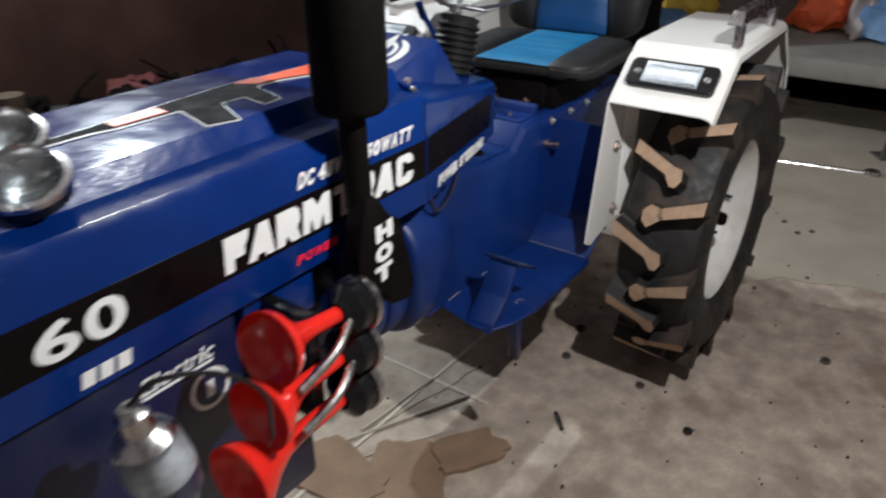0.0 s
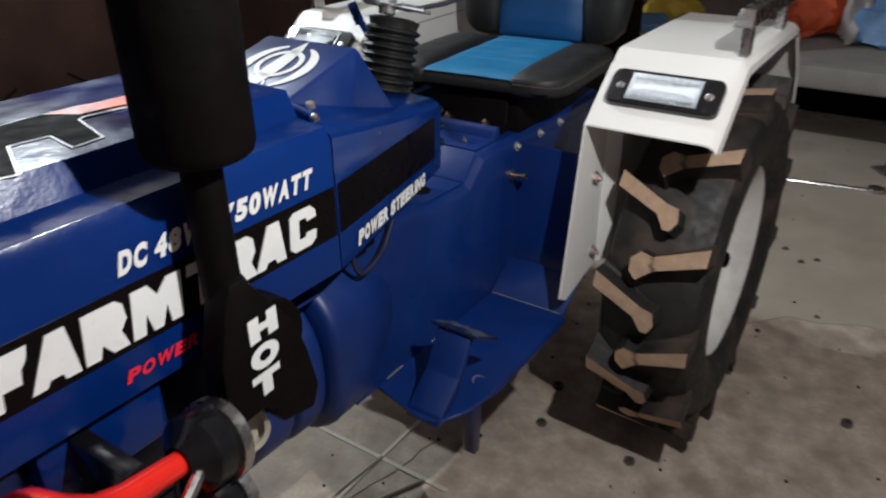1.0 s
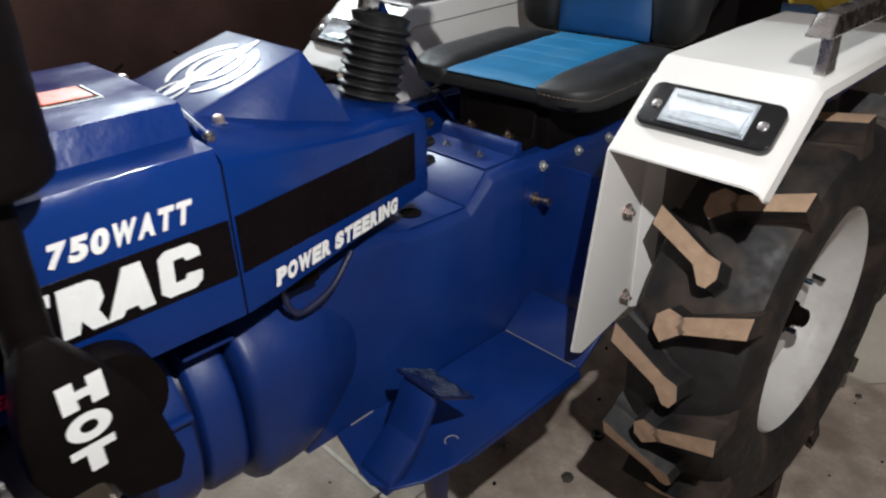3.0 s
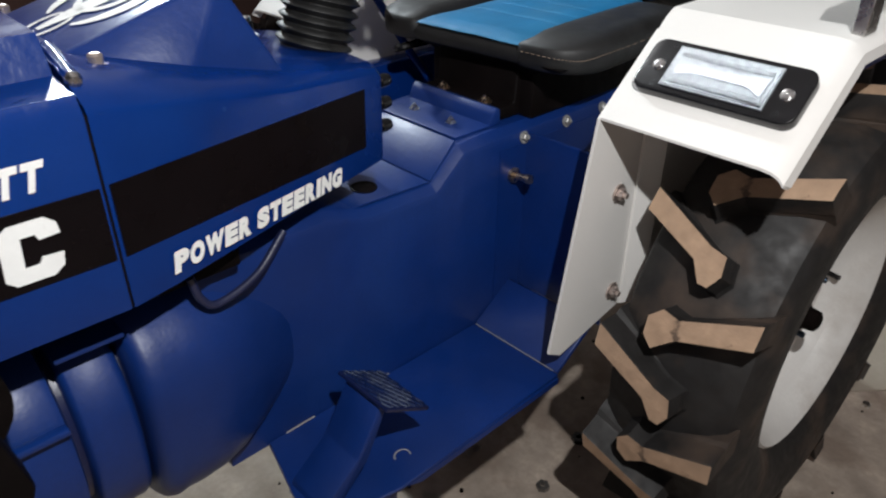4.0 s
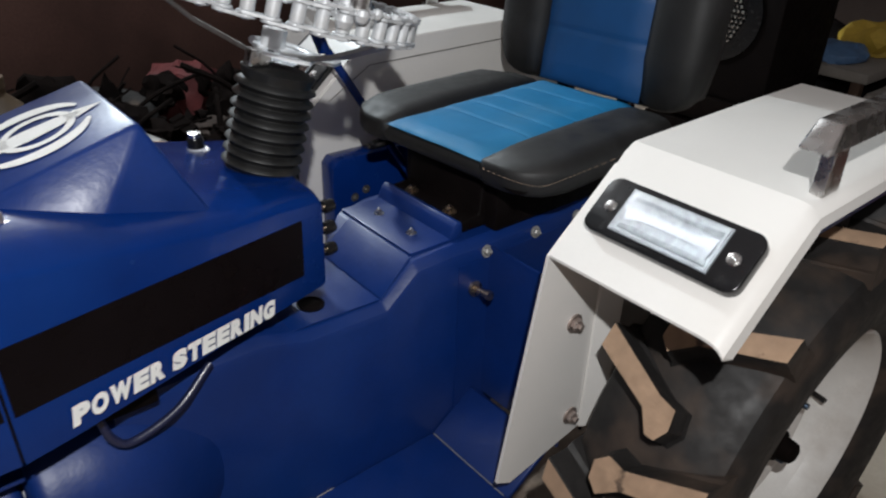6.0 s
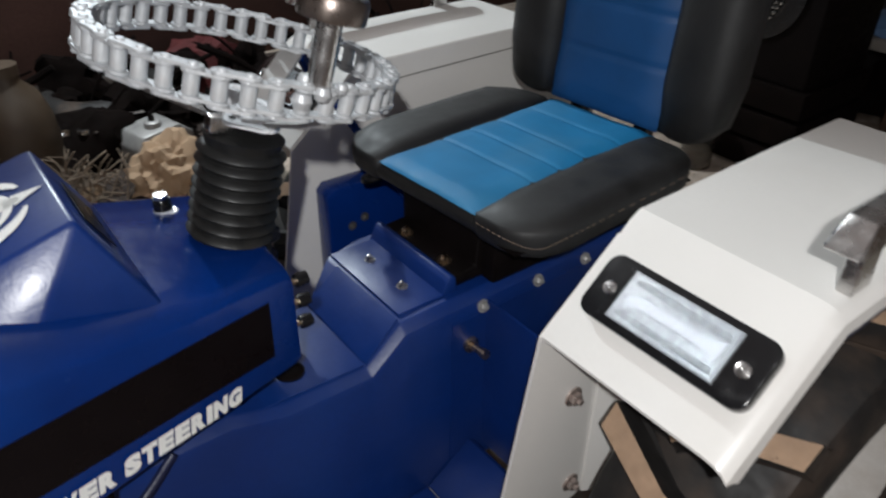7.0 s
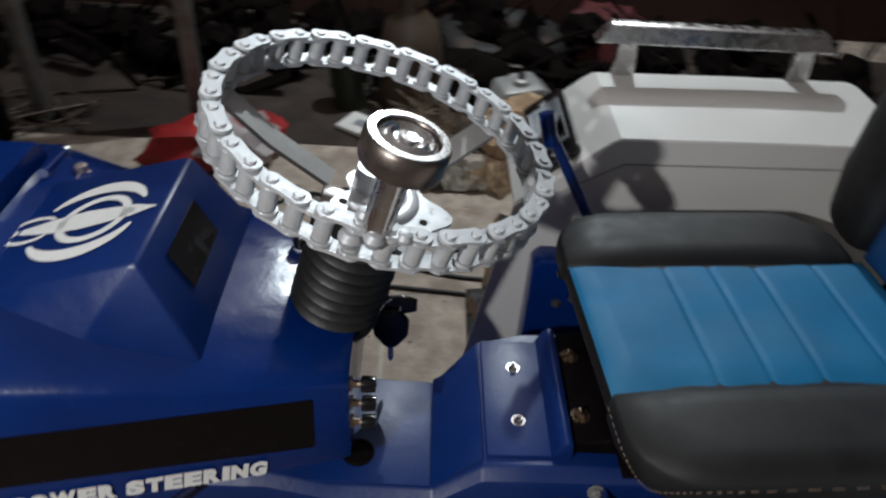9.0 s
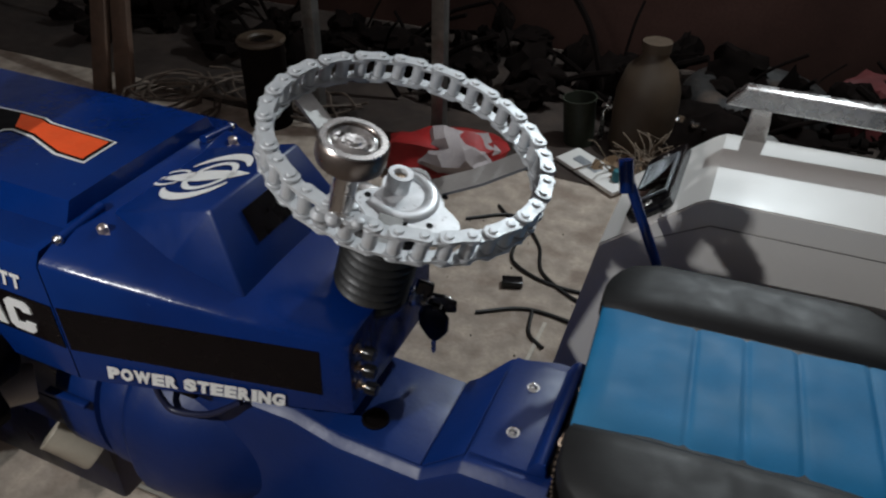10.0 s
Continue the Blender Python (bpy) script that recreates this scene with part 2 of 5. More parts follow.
def loft(sections, caps=True):
    """Closed loops of points, one after another, joined by faces."""
    bm = bmesh.new()
    rings = [[bm.verts.new(p) for p in s] for s in sections]
    n = len(rings[0])
    for a, b in zip(rings, rings[1:]):
        for k in range(n):
            j = (k + 1) % n
            bm.faces.new((a[k], a[j], b[j], b[k]))
    if caps:
        bm.faces.new(rings[0][::-1])
        bm.faces.new(rings[-1])
    bmesh.ops.recalc_face_normals(bm, faces=bm.faces[:])
    return bm


def sheet(points, across, thick):
    """A bent sheet of metal: a line of points, pushed along a vector, with a thickness."""
    across = Vector(across)
    pts = [Vector(p) for p in points]
    offs = []
    for i, p in enumerate(pts):
        way = (pts[min(i + 1, len(pts) - 1)] - pts[max(i - 1, 0)]).normalized()
        offs.append(p - way.cross(across).normalized() * thick)
    bm = bmesh.new()
    a = [bm.verts.new(p) for p in pts]
    b = [bm.verts.new(p + across) for p in pts]
    c = [bm.verts.new(p) for p in offs]
    d = [bm.verts.new(p + across) for p in offs]
    for i in range(len(pts) - 1):
        for p, q in ((a, b), (b, d), (d, c), (c, a)):
            bm.faces.new((p[i], p[i + 1], q[i + 1], q[i]))
    bm.faces.new((a[0], b[0], d[0], c[0]))
    bm.faces.new((a[-1], c[-1], d[-1], b[-1]))
    bmesh.ops.recalc_face_normals(bm, faces=bm.faces[:])
    return bm


def bolt(r=0.006, h=0.006):
    """A hexagon head on a washer, with a domed end of thread."""
    bm = lathe([(0, 0), (r * 1.7, 0), (r * 1.7, h * 0.25), (r * 1.1, h * 0.25)], 14)
    lathe([(r * 1.1, h * 0.2), (r * 1.1, h), (r * 0.9, h * 1.2), (r * 0.55, h * 1.2), (r * 0.55, h * 1.8), (0, h * 2.0)], 6, bm)
    return bm


WIDE = {"I": 0.42, "W": 1.38, "M": 1.3, " ": 0.34, "T": 0.95, "1": 0.6, "i": 0.42, "l": 0.40, "t": 0.62, "r": 0.70, "c": 0.85}


def glyph(letter, bold):
    """The flat mesh of one letter and the box it fills."""
    cu = bpy.data.curves.new("letter", "FONT")
    cu.body, cu.offset, cu.extrude = letter, bold, 0.0
    tmp = new("letter", cu)
    bpy.context.view_layer.update()
    me = bpy.data.meshes.new_from_object(tmp.evaluated_get(bpy.context.evaluated_depsgraph_get()))
    bpy.data.objects.remove(tmp)
    xs, ys = [v.co.x for v in me.vertices], [v.co.y for v in me.vertices]
    return me, min(xs), max(xs), min(ys), max(ys)


def words(name, text, mt, parent, left, right, height, lean=0.0, bold=0.0, label="", proud=0.0012, gap=0.13):
    """Lettering between two points at the foot of the first and the last letter, every capital as wide as its neighbours, on an upright side that faces -y."""
    left, right = Vector(left), Vector(right)
    way = right - left
    ex = way.normalized()
    up = Vector((0, 0, 1))
    up = (up - ex * up.dot(ex)).normalized()
    out = ex.cross(up)
    unit = (way.length - lean * height * 0.5) / (sum(WIDE.get(c, 1.0) for c in text) + gap * (len(text) - 1))
    bm = bmesh.new()
    u = 0.0
    for c in text:
        w = WIDE.get(c, 1.0)
        if c != " ":
            me, x0, x1, y0, y1 = glyph(c, bold)
            ref = glyph("E" if c.isupper() or c.isdigit() else c, bold)
            tall = height * (y1 - y0) / (ref[4] - ref[3]) if c.islower() else height
            if c.islower():
                whole = glyph("E", bold)
                tall = height * (y1 - y0) / (whole[4] - whole[3])
            for v in me.vertices:
                q = (v.co.y - y0) / (y1 - y0) * tall
                v.co = left + ex * (u * unit + (v.co.x - x0) / (x1 - x0) * w * unit + lean * q) + up * q + out * proud
            bm.from_mesh(me)
            bpy.data.meshes.remove(me)
        u += w + gap
    return part(name, bm, mt, parent, label)


def plate(outline, place, ex, ey, thick):
    """A flat outline of (p, q) laid on a plane at place with the axes ex and ey, thick metres proud."""
    ex, ey = Vector(ex).normalized(), Vector(ey).normalized()
    n = ex.cross(ey).normalized()
    bm = bmesh.new()
    lo = [bm.verts.new(Vector(place) + ex * p + ey * q) for p, q in outline]
    hi = [bm.verts.new(v.co + n * thick) for v in lo]
    bm.faces.new(hi)
    bm.faces.new(lo[::-1])
    for i in range(len(lo)):
        j = (i + 1) % len(lo)
        bm.faces.new((lo[i], lo[j], hi[j], hi[i]))
    return bm

# ---- the room ----
def room():
    ground = part("floor", box(-4.2, 5.2, -3.6, 3.0, -0.1, 0.0), FLOOR)
    tagged(ground, "dusty beige concrete floor with dark stains", "floor", kind="structure")
    # near and front walls, like the ceiling, are unseen and bounce light back
    for name, dims, mt in (
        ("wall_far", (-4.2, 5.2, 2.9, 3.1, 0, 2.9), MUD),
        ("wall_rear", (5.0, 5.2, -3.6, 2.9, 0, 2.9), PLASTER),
        ("wall_near", (-4.2, 5.2, -3.8, -3.6, 0, 2.9), BOUNCE_PALE),
        ("wall_front", (-4.4, -4.2, -3.6, 2.9, 0, 2.9), BOUNCE_PALE),
    ):
        tagged(part(name, box(*dims), mt), "unseen pale wall added to bounce light" if mt == BOUNCE_PALE else "dark dirty mud-plastered workshop wall", "wall", kind="structure")
    tagged(part("ceiling", box(-4.2, 5.2, -3.6, 2.9, 2.9, 3.0), BOUNCE_PALE), "unseen pale ceiling added to bounce light", "ceiling", kind="structure")


room()

# ---- the tractor ----
tractor = thing("mini_tractor", "blue home-built mini tractor with white fenders and chain steering wheel", "tractor")

# bonnet: one bent sheet, rising in facets to a flat top
HX0, HX1 = -1.30, -0.5455


def hood_loop(x, w=0.0):
    half = [(0.178, 0.672), (0.178, 0.838), (0.170, 0.8525), (0.142, 0.8550), (0.130, 0.857), (0.116, 0.886), (0.05, 0.8875)]
    loop = [(x, -y, z) for y, z in half] + [(x, y, z) for y, z in half[::-1]]
    return loop


hood = part("bonnet", loft([hood_loop(HX0), hood_loop(HX0 + 0.01), hood_loop(HX1 - 0.004), hood_loop(HX1)]), BLUE, tractor, "glossy blue faceted sheet-metal bonnet")
part("stripe", box(HX0 + 0.02, HX1 - 0.002, -0.1793, -0.1770, 0.7205, 0.7825), DECAL_BLACK, hood, "black side stripe")
LOGO = (
    (-0.957, [(0, 0), (0.014, 0), (0.016, 0.016), (0.032, 0.016), (0.034, 0.028), (0.040, 0.036), (0.043, 0.047), (0.004, 0.047)]),
    (-0.921, [(0, 0), (0.013, 0), (0.017, 0.006), (0.028, 0.006), (0.030, 0), (0.044, 0), (0.039, 0.047), (0.022, 0.047)]),
    (-0.873, [(0, 0), (0.014, 0), (0.018, 0.012), (0.027, 0.0), (0.043, 0), (0.038, 0.017), (0.045, 0.027), (0.044, 0.042), (0.038, 0.047), (0.005, 0.047)]),
    (-0.826, [(0, 0), (0.013, 0), (0.017, 0.020), (0.022, 0), (0.032, 0), (0.040, 0.020), (0.042, 0), (0.055, 0), (0.060, 0.047), (0.044, 0.047), (0.032, 0.034), (0.024, 0.047), (0.006, 0.047)]),
    (-0.760, [(0.010, 0), (0.025, 0), (0.029, 0.036), (0.042, 0.036), (0.044, 0.047), (0.002, 0.047), (0.0, 0.036), (0.014, 0.036)]),
    (-0.716, [(0, 0), (0.014, 0), (0.018, 0.012), (0.025, 0.0), (0.040, 0), (0.034, 0.017), (0.041, 0.027), (0.040, 0.042), (0.034, 0.047), (0.005, 0.047)]),
    (-0.677, [(0, 0), (0.013, 0), (0.017, 0.006), (0.028, 0.006), (0.030, 0), (0.044, 0), (0.039, 0.047), (0.022, 0.047)]),
    (-0.629, [(0.003, 0.006), (0.010, 0), (0.036, 0), (0.044, 0.006), (0.046, 0.016), (0.031, 0.017), (0.028, 0.012), (0.018, 0.012), (0.020, 0.036), (0.030, 0.036), (0.032, 0.031), (0.047, 0.032), (0.046, 0.041), (0.039, 0.047), (0.014, 0.047), (0.006, 0.041)]),
)
for x, out in LOGO:
    part("logo_block", prism([(x + p, 0.7275 + q_) for p, q_ in out], -0.1810, -0.1790, "xz"), DECAL_WHITE, hood, "bold white logo block")
words("lettering", "DC 48V", DECAL_WHITE, hood, (-0.826, -0.1785, 0.794), (-0.742, -0.1785, 0.794), 0.0225, 0.25, 0.06)
words("lettering", "750WATT", DECAL_WHITE, hood, (-0.712, -0.1785, 0.794), (-0.582, -0.1785, 0.794), 0.0225, 0.25, 0.06)
words("lettering", "POWER", DECAL_RED, hood, (-0.842, -0.1785, 0.688), (-0.758, -0.1785, 0.688), 0.0135, 0.35, 0.05, "small red lettering")
words("lettering", "60", DECAL_WHITE, hood, (-1.192, -0.1795, 0.7285), (-1.088, -0.1795, 0.7285), 0.045, 0.1, 0.025)
for k in range(3):
    part("label_bar", prism([(-1.155 + k * 0.021, 0.681), (-1.139 + k * 0.021, 0.681), (-1.135 + k * 0.021, 0.699), (-1.151 + k * 0.021, 0.699)], -0.1795, -0.1775, "xz"), DECAL_WHITE, hood, "white bar of small print")

# rifle-shaped sticker on the flat top, in plain outline
RIFLE = [(-0.17, 0.028), (0.0, 0.034), (0.08, 0.040), (0.16, 0.046), (0.235, 0.050), (0.277, 0.049), (0.295, 0.043), (0.404, 0.038), (0.405, -0.012), (0.36, -0.010), (0.30, 0.010), (0.262, 0.014), (0.252, 0.008), (0.236, -0.056), (0.206, -0.060), (0.212, -0.014), (0.172, -0.010), (0.142, -0.083), (0.102, -0.070), (0.120, 0.004), (0.03, 0.008), (0.0, 0.016), (-0.17, 0.019)]
TOPN = Vector((0.0, -0.0227, 1.0)).normalized()


def top_place(x, y):
    return (x, y, 0.8875 + (y + 0.05) * 0.0227 + 0.0006)


def sticker(name, outline, mt, grow, lift, label=""):
    c = Vector((sum(p for p, _ in outline) / len(outline), sum(q for _, q in outline) / len(outline)))
    pts = []
    n = len(outline)
    for i in range(n):
        a, b, d = Vector(outline[i - 1]), Vector(outline[i]), Vector(outline[(i + 1) % n])
        e1, e2 = (b - a).normalized(), (d - b).normalized()
        o = (Vector((e1.y, -e1.x)) + Vector((e2.y, -e2.x)))
        pts.append(b - o.normalized() * grow if o.length > 1e-6 else b)
    part(name, plate([tuple(p) for p in pts], Vector(top_place(-0.998, -0.036)) + TOPN * lift, (1, 0, 0), Vector((0, 1, 0.0227)), 0.0006), mt, hood, label)


sticker("sticker_border", RIFLE, DECAL_WHITE, 0.0035, 0.0)
sticker("sticker", RIFLE, STICKER_BLACK, 0.0, 0.0008, "black and orange sticker with white edge")
sticker("sticker_stock", [(0.240, 0.046), (0.277, 0.046), (0.295, 0.040), (0.400, 0.035), (0.401, -0.009), (0.36, -0.007), (0.30, 0.013), (0.262, 0.017)], STICKER_ORANGE, -0.0005, 0.0016, "orange sticker")
sticker("sticker_guard", [(0.03, 0.034), (0.105, 0.040), (0.105, 0.010), (0.03, 0.011)], STICKER_ORANGE, -0.0005, 0.0016, "orange sticker")

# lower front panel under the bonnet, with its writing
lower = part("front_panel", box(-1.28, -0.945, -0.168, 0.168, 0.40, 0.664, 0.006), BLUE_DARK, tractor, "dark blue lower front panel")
words("lettering", "Electric", DECAL_WHITE, lower, (-1.092, -0.1685, 0.622), (-0.985, -0.1685, 0.622), 0.022, 0.3, 0.02)
part("underline", prism([(-1.094, 0.6155), (-0.990, 0.6155), (-0.988, 0.6185), (-1.092, 0.6185)], -0.1697, -0.1675, "xz"), DECAL_WHITE, lower)
ring = lathe([(0.024, 0), (0.030, 0), (0.030, 0.0012), (0.024, 0.0012), (0.024, 0)], 28)
part("badge", ring, DECAL_WHITE, lower, "white ring badge", at((-1.0, -0.1688, 0.578), (0, -1, 0)))
part("badge_bar", prism([(-1.006, 0.566), (-0.995, 0.566), (-0.993, 0.589), (-1.004, 0.589)], -0.1697, -0.1675, "xz"), DECAL_WHITE, lower)

# work lamps on the nose
for x, y in ((-1.065, 0.035), (-1.118, -0.108)):
    lamp = part("work_lamp", lathe([(0, 0), (0.030, 0.0), (0.042, 0.006), (0.044, 0.022), (0.040, 0.026)], 24), BLACK, tractor, "round black work lamp with clear dome", at((x, y, 0.872), (-0.25, -0.25, 0.93)))
    part("rim", lathe([(0.040, 0.020), (0.0455, 0.020), (0.0455, 0.026), (0.038, 0.028)], 24), STEEL, lamp)
    part("reflector", lathe([(0.0, 0.024), (0.012, 0.024), (0.020, 0.027), (0.037, 0.027)], 24), DARK_MIRROR, lamp)
    part("lens", lathe([(0.039, 0.028), (0.036, 0.040), (0.025, 0.051), (0, 0.056), (0, 0.053), (0.023, 0.048), (0.033, 0.038), (0.036, 0.028), (0.039, 0.028)], 24), LENS, lamp).visible_shadow = False

# cowl between bonnet and driver, narrowing to the rear
def cowl_loop(x, yb, zb, ys, zs, yt, zt):
    half = [(yb, zb), (ys, zs), (ys - 0.004, zs + 0.006), (yt, zt), (yt * 0.4, zt + 0.002)]
    return [(x, -y, z) for y, z in half] + [(x, y, z) for y, z in half[::-1]]


cowl = part("cowl", loft([
    cowl_loop(-0.543, 0.178, 0.672, 0.178, 0.838, 0.130, 0.864),
    cowl_loop(-0.500, 0.168, 0.672, 0.169, 0.829, 0.128, 0.854),
    cowl_loop(-0.345, 0.133, 0.680, 0.134, 0.800, 0.112, 0.815),
    cowl_loop(-0.222, 0.105, 0.685, 0.106, 0.786, 0.090, 0.797),
    cowl_loop(-0.214, 0.101, 0.686, 0.102, 0.780, 0.084, 0.792),
]), BLUE, tractor, "glossy blue tapering dashboard cowl")


def cowl_side(x, z, out=0.0):
    """A point on the cowl's near side."""
    t = (x + 0.543) / (0.543 - 0.222)
    return Vector((x, -(0.178 + (0.1055 - 0.178) * t) - out, z))


stripe = bmesh.new()
q = [cowl_side(-0.540, 0.720, 0.0012), cowl_side(-0.246, 0.711, 0.0012), cowl_side(-0.244, 0.776, 0.0012), cowl_side(-0.540, 0.783, 0.0012)]
vs = [stripe.verts.new(p) for p in q] + [stripe.verts.new(p + Vector((0, 0.0030, 0))) for p in q]
for f in ((0, 1, 2, 3), (4, 7, 6, 5), (0, 4, 5, 1), (1, 5, 6, 2), (2, 6, 7, 3), (3, 7, 4, 0)):
    stripe.faces.new([vs[i] for i in f])
part("stripe", stripe, DECAL_BLACK, cowl, "black side stripe")
words("lettering", "POWER STEERING", DECAL_WHITE, cowl, cowl_side(-0.503, 0.6835, 0.0015), cowl_side(-0.289, 0.6835, 0.0015), 0.0205, 0.16, 0.075, "white capital lettering", gap=0.07)
part("seam", box(-0.5453, -0.5432, -0.1770, 0.1770, 0.674, 0.838), SOOT, cowl)

# raised instrument hood on the cowl, emblem on its top, window in its back
V = {"fl": (-0.527, -0.083, 0.858), "fr": (-0.527, 0.083, 0.858), "bl": (-0.380, -0.083, 0.901), "br": (-0.380, 0.080, 0.901), "gl": (-0.527, -0.100, 0.850), "gr": (-0.527, 0.100, 0.850), "hl": (-0.333, -0.108, 0.808), "hr": (-0.333, 0.108, 0.808), "kl": (-0.43, -0.110, 0.828), "kr": (-0.43, 0.110, 0.828)}
bm = bmesh.new()
v = {k: bm.verts.new(p) for k, p in V.items()}
for f in ("fl fr br bl", "bl br hr hl", "fl bl kl gl", "bl hl kl", "fr gr kr br", "br kr hr", "fl gl gr fr", "gl kl hl hr kr gr"):
    bm.faces.new([v[k] for k in f.split()])
bmesh.ops.recalc_face_normals(bm, faces=bm.faces[:])
rounded(bm, 0.004, 2)
pod = part("instrument_hood", bm, POD_BLUE, tractor, "raised blue wedge-shaped instrument hood")
e1 = (Vector(V["bl"]) - Vector(V["fl"])).normalized()
e2 = Vector((0, 1, 0))
back = (Vector(V["hl"]) - Vector(V["bl"]))
back.y = 0
bx, bn = back.normalized(), back.normalized().cross(Vector((0, 1, 0)))
part("window", plate([(0.022, -0.050), (0.062, -0.050), (0.062, 0.032), (0.022, 0.032)], Vector((-0.380, 0, 0.901)) + Vector((0.0016, 0, 0.0012)), bx, (0, 1, 0), 0.001), DECAL_BLACK, pod, "dark glass window")


def band(points, w0, w1, place, ex, ey, thick=0.0008):
    """A flat ribbon along a line of (p, q), tapering at both ends."""
    pts = [Vector((*p, 0)) for p in points]
    n = len(pts)
    left, right = [], []
    for i, p in enumerate(pts):
        way = (pts[min(i + 1, n - 1)] - pts[max(i - 1, 0)]).normalized()
        side = Vector((-way.y, way.x, 0))
        w = w0 + (w1 - w0) * math.sin(math.pi * i / (n - 1))
        left.append(p + side * w / 2)
        right.append(p - side * w / 2)
    bm = bmesh.new()
    ex, ey = Vector(ex).normalized(), Vector(ey).normalized()
    nn = ex.cross(ey).normalized() * thick
    a = [bm.verts.new(Vector(place) + ex * p.x + ey * p.y + nn) for p in left]
    b = [bm.verts.new(Vector(place) + ex * p.x + ey * p.y + nn) for p in right]
    for i in range(n - 1):
        bm.faces.new((a[i], b[i], b[i + 1], a[i + 1]))
    return bm


# emblem: crossed arcs, a ring and an upright blade
EM = Vector((-0.455, -0.004, 0.0))
EM.z = 0.858 + (EM.x + 0.527) / 0.147 * 0.043 + 0.0006


def arc(cx, cy, rx, ry, a0, a1, n=26):
    return [(cx + rx * math.cos(radians(a0 + (a1 - a0) * k / n)), cy + ry * math.sin(radians(a0 + (a1 - a0) * k / n))) for k in range(n + 1)]


for line, w0, w1 in (
    (arc(0.010, 0, 0.031, 0.031, 0, 360), 0.008, 0.008),
    (arc(0.004, 0.004, 0.052, 0.046, 150, 20), 0.004, 0.016),
    (arc(0.004, -0.004, 0.052, 0.046, -150, -20), 0.004, 0.016),
    (arc(-0.052, 0.008, 0.020, 0.010, 20, 230), 0.004, 0.005),
    (arc(-0.052, -0.008, 0.020, 0.010, -20, -230), 0.004, 0.005),
    ([(-0.062, 0), (-0.03, 0), (0.0, 0), (0.03, 0), (0.05, 0)], 0.008, 0.028),
):
    part("emblem_stroke", band(line, w0, w1, EM, e1, e2), DECAL_WHITE, pod, "white emblem stroke")
tip = bmesh.new()
tp = [EM + e1 * p + e2 * q_ + e1.cross(e2) * 0.0008 for p, q_ in ((0.045, 0.010), (0.072, 0.0), (0.045, -0.010))]
tip.faces.new([tip.verts.new(p) for p in tp])
part("emblem_tip", tip, DECAL_WHITE, pod)

# hinge rods and knob in front of the instrument hood
for s in (-1, 1):
    rod = part("hinge_rod", tube([(-0.533, s * 0.088, 0.867), (-0.538, s * 0.148, 0.857)], 0.0058, 12), BLUE, tractor, "short blue hinge tube with a bright pin")
    part("pin_end", lathe([(0, 0), (0.0062, 0.0), (0.0068, 0.003), (0.0045, 0.007), (0, 0.008)], 12), STEEL, rod, "", at((-0.538, s * 0.147, 0.857), (0, s, -0.15)))
    part("hinge_knob", lathe([(0, 0), (0.0095, 0), (0.0095, 0.003), (0.006, 0.004), (0.006, 0.011), (0.004, 0.013), (0, 0.0135)], 12), PINKISH, tractor, "small bright bolt head", at((-0.508, s * 0.115, 0.851)))

# push switch on the deck
sw = part("push_switch", lathe([(0, 0), (0.019, 0), (0.019, 0.004), (0.013, 0.009), (0.0105, 0.009), (0.0105, 0.012)], 24), SHEET, tractor, "chrome push switch with black button", at((-0.277, 0.066, 0.797)))
part("button", lathe([(0.0095, 0.008), (0.0095, 0.022), (0.008, 0.024), (0, 0.024)], 18), BLACK, sw)
part("tip", lathe([(0.0075, 0.0241), (0.0075, 0.029), (0, 0.030)], 12), STEEL, sw)

# ---- steering ----
WC, WN, WR = Vector((-0.190, -0.002, 0.977)), Vector((0.2845, -0.0357, 1.0)).normalized(), 0.138
WU = (Vector((1, 0, 0)) - WN * WN.x).normalized()
WV = WN.cross(WU)


def rim_point(deg, r=WR, h=0.0):
    return WC + (WU * math.cos(radians(deg)) + WV * math.sin(radians(deg))) * r + WN * h


foot = Vector((-0.239, -0.008, 0.786))
prof = [(0, 0), (0.043, 0.0)]
for k in range(9):
    prof += [(0.0440, 0.0055 + k * 0.0125), (0.0430, 0.0075 + k * 0.0125), (0.0365, 0.0112 + k * 0.0125), (0.0365, 0.0122 + k * 0.0125)]
prof += [(0.040, 0.122), (0.028, 0.126), (0, 0.127)]
part("steering_boot", lathe(prof, 30), BOOT, tractor, "black ribbed rubber boot on the steering column", at(foot, WN))

hub = bmesh.new()
HB = WC - WN * 0.056
lobes = []
for k in range(48):
    a = 2 * math.pi * k / 48
    r = 0.046 + 0.010 * math.cos(3 * a + 0.6) + 0.004 * math.cos(7 * a)
    lobes.append((r * math.cos(a), r * math.sin(a)))
joined(hub, plate(lobes, HB + WU * 0.020 - WV * 0.012, WU, WV, 0.0035))
wheel = part("steering_wheel", hub, SHEET, tractor, "steering wheel made of a bent roller chain with bearing knob")
for deg in (172, 42, 290):
    a, b, c = HB + (rim_point(deg, 0.03) - WC), HB + (rim_point(deg, 0.085) - WC) + WN * 0.018, rim_point(deg, WR - 0.006, -0.014)
    across = WN.cross((c - a).normalized()).normalized() * 0.024
    part("spoke", sheet([a - across / 2, b - across / 2, c - across / 2], across, 0.004), BRUSHED, wheel, "flat brushed steel spoke")
part("hub_tube", lathe([(0.0075, 0), (0.013, 0), (0.013, 0.020), (0.0075, 0.020), (0.0075, 0)], 20), SHEET, wheel, "bright steel column end", at(HB + WN * 0.003, WN))
part("hub_core", lathe([(0.0, 0.0), (0.0072, 0.0), (0.0072, 0.014), (0, 0.015)], 12), BRASS, wheel, "", at(HB + WN * 0.003, WN))
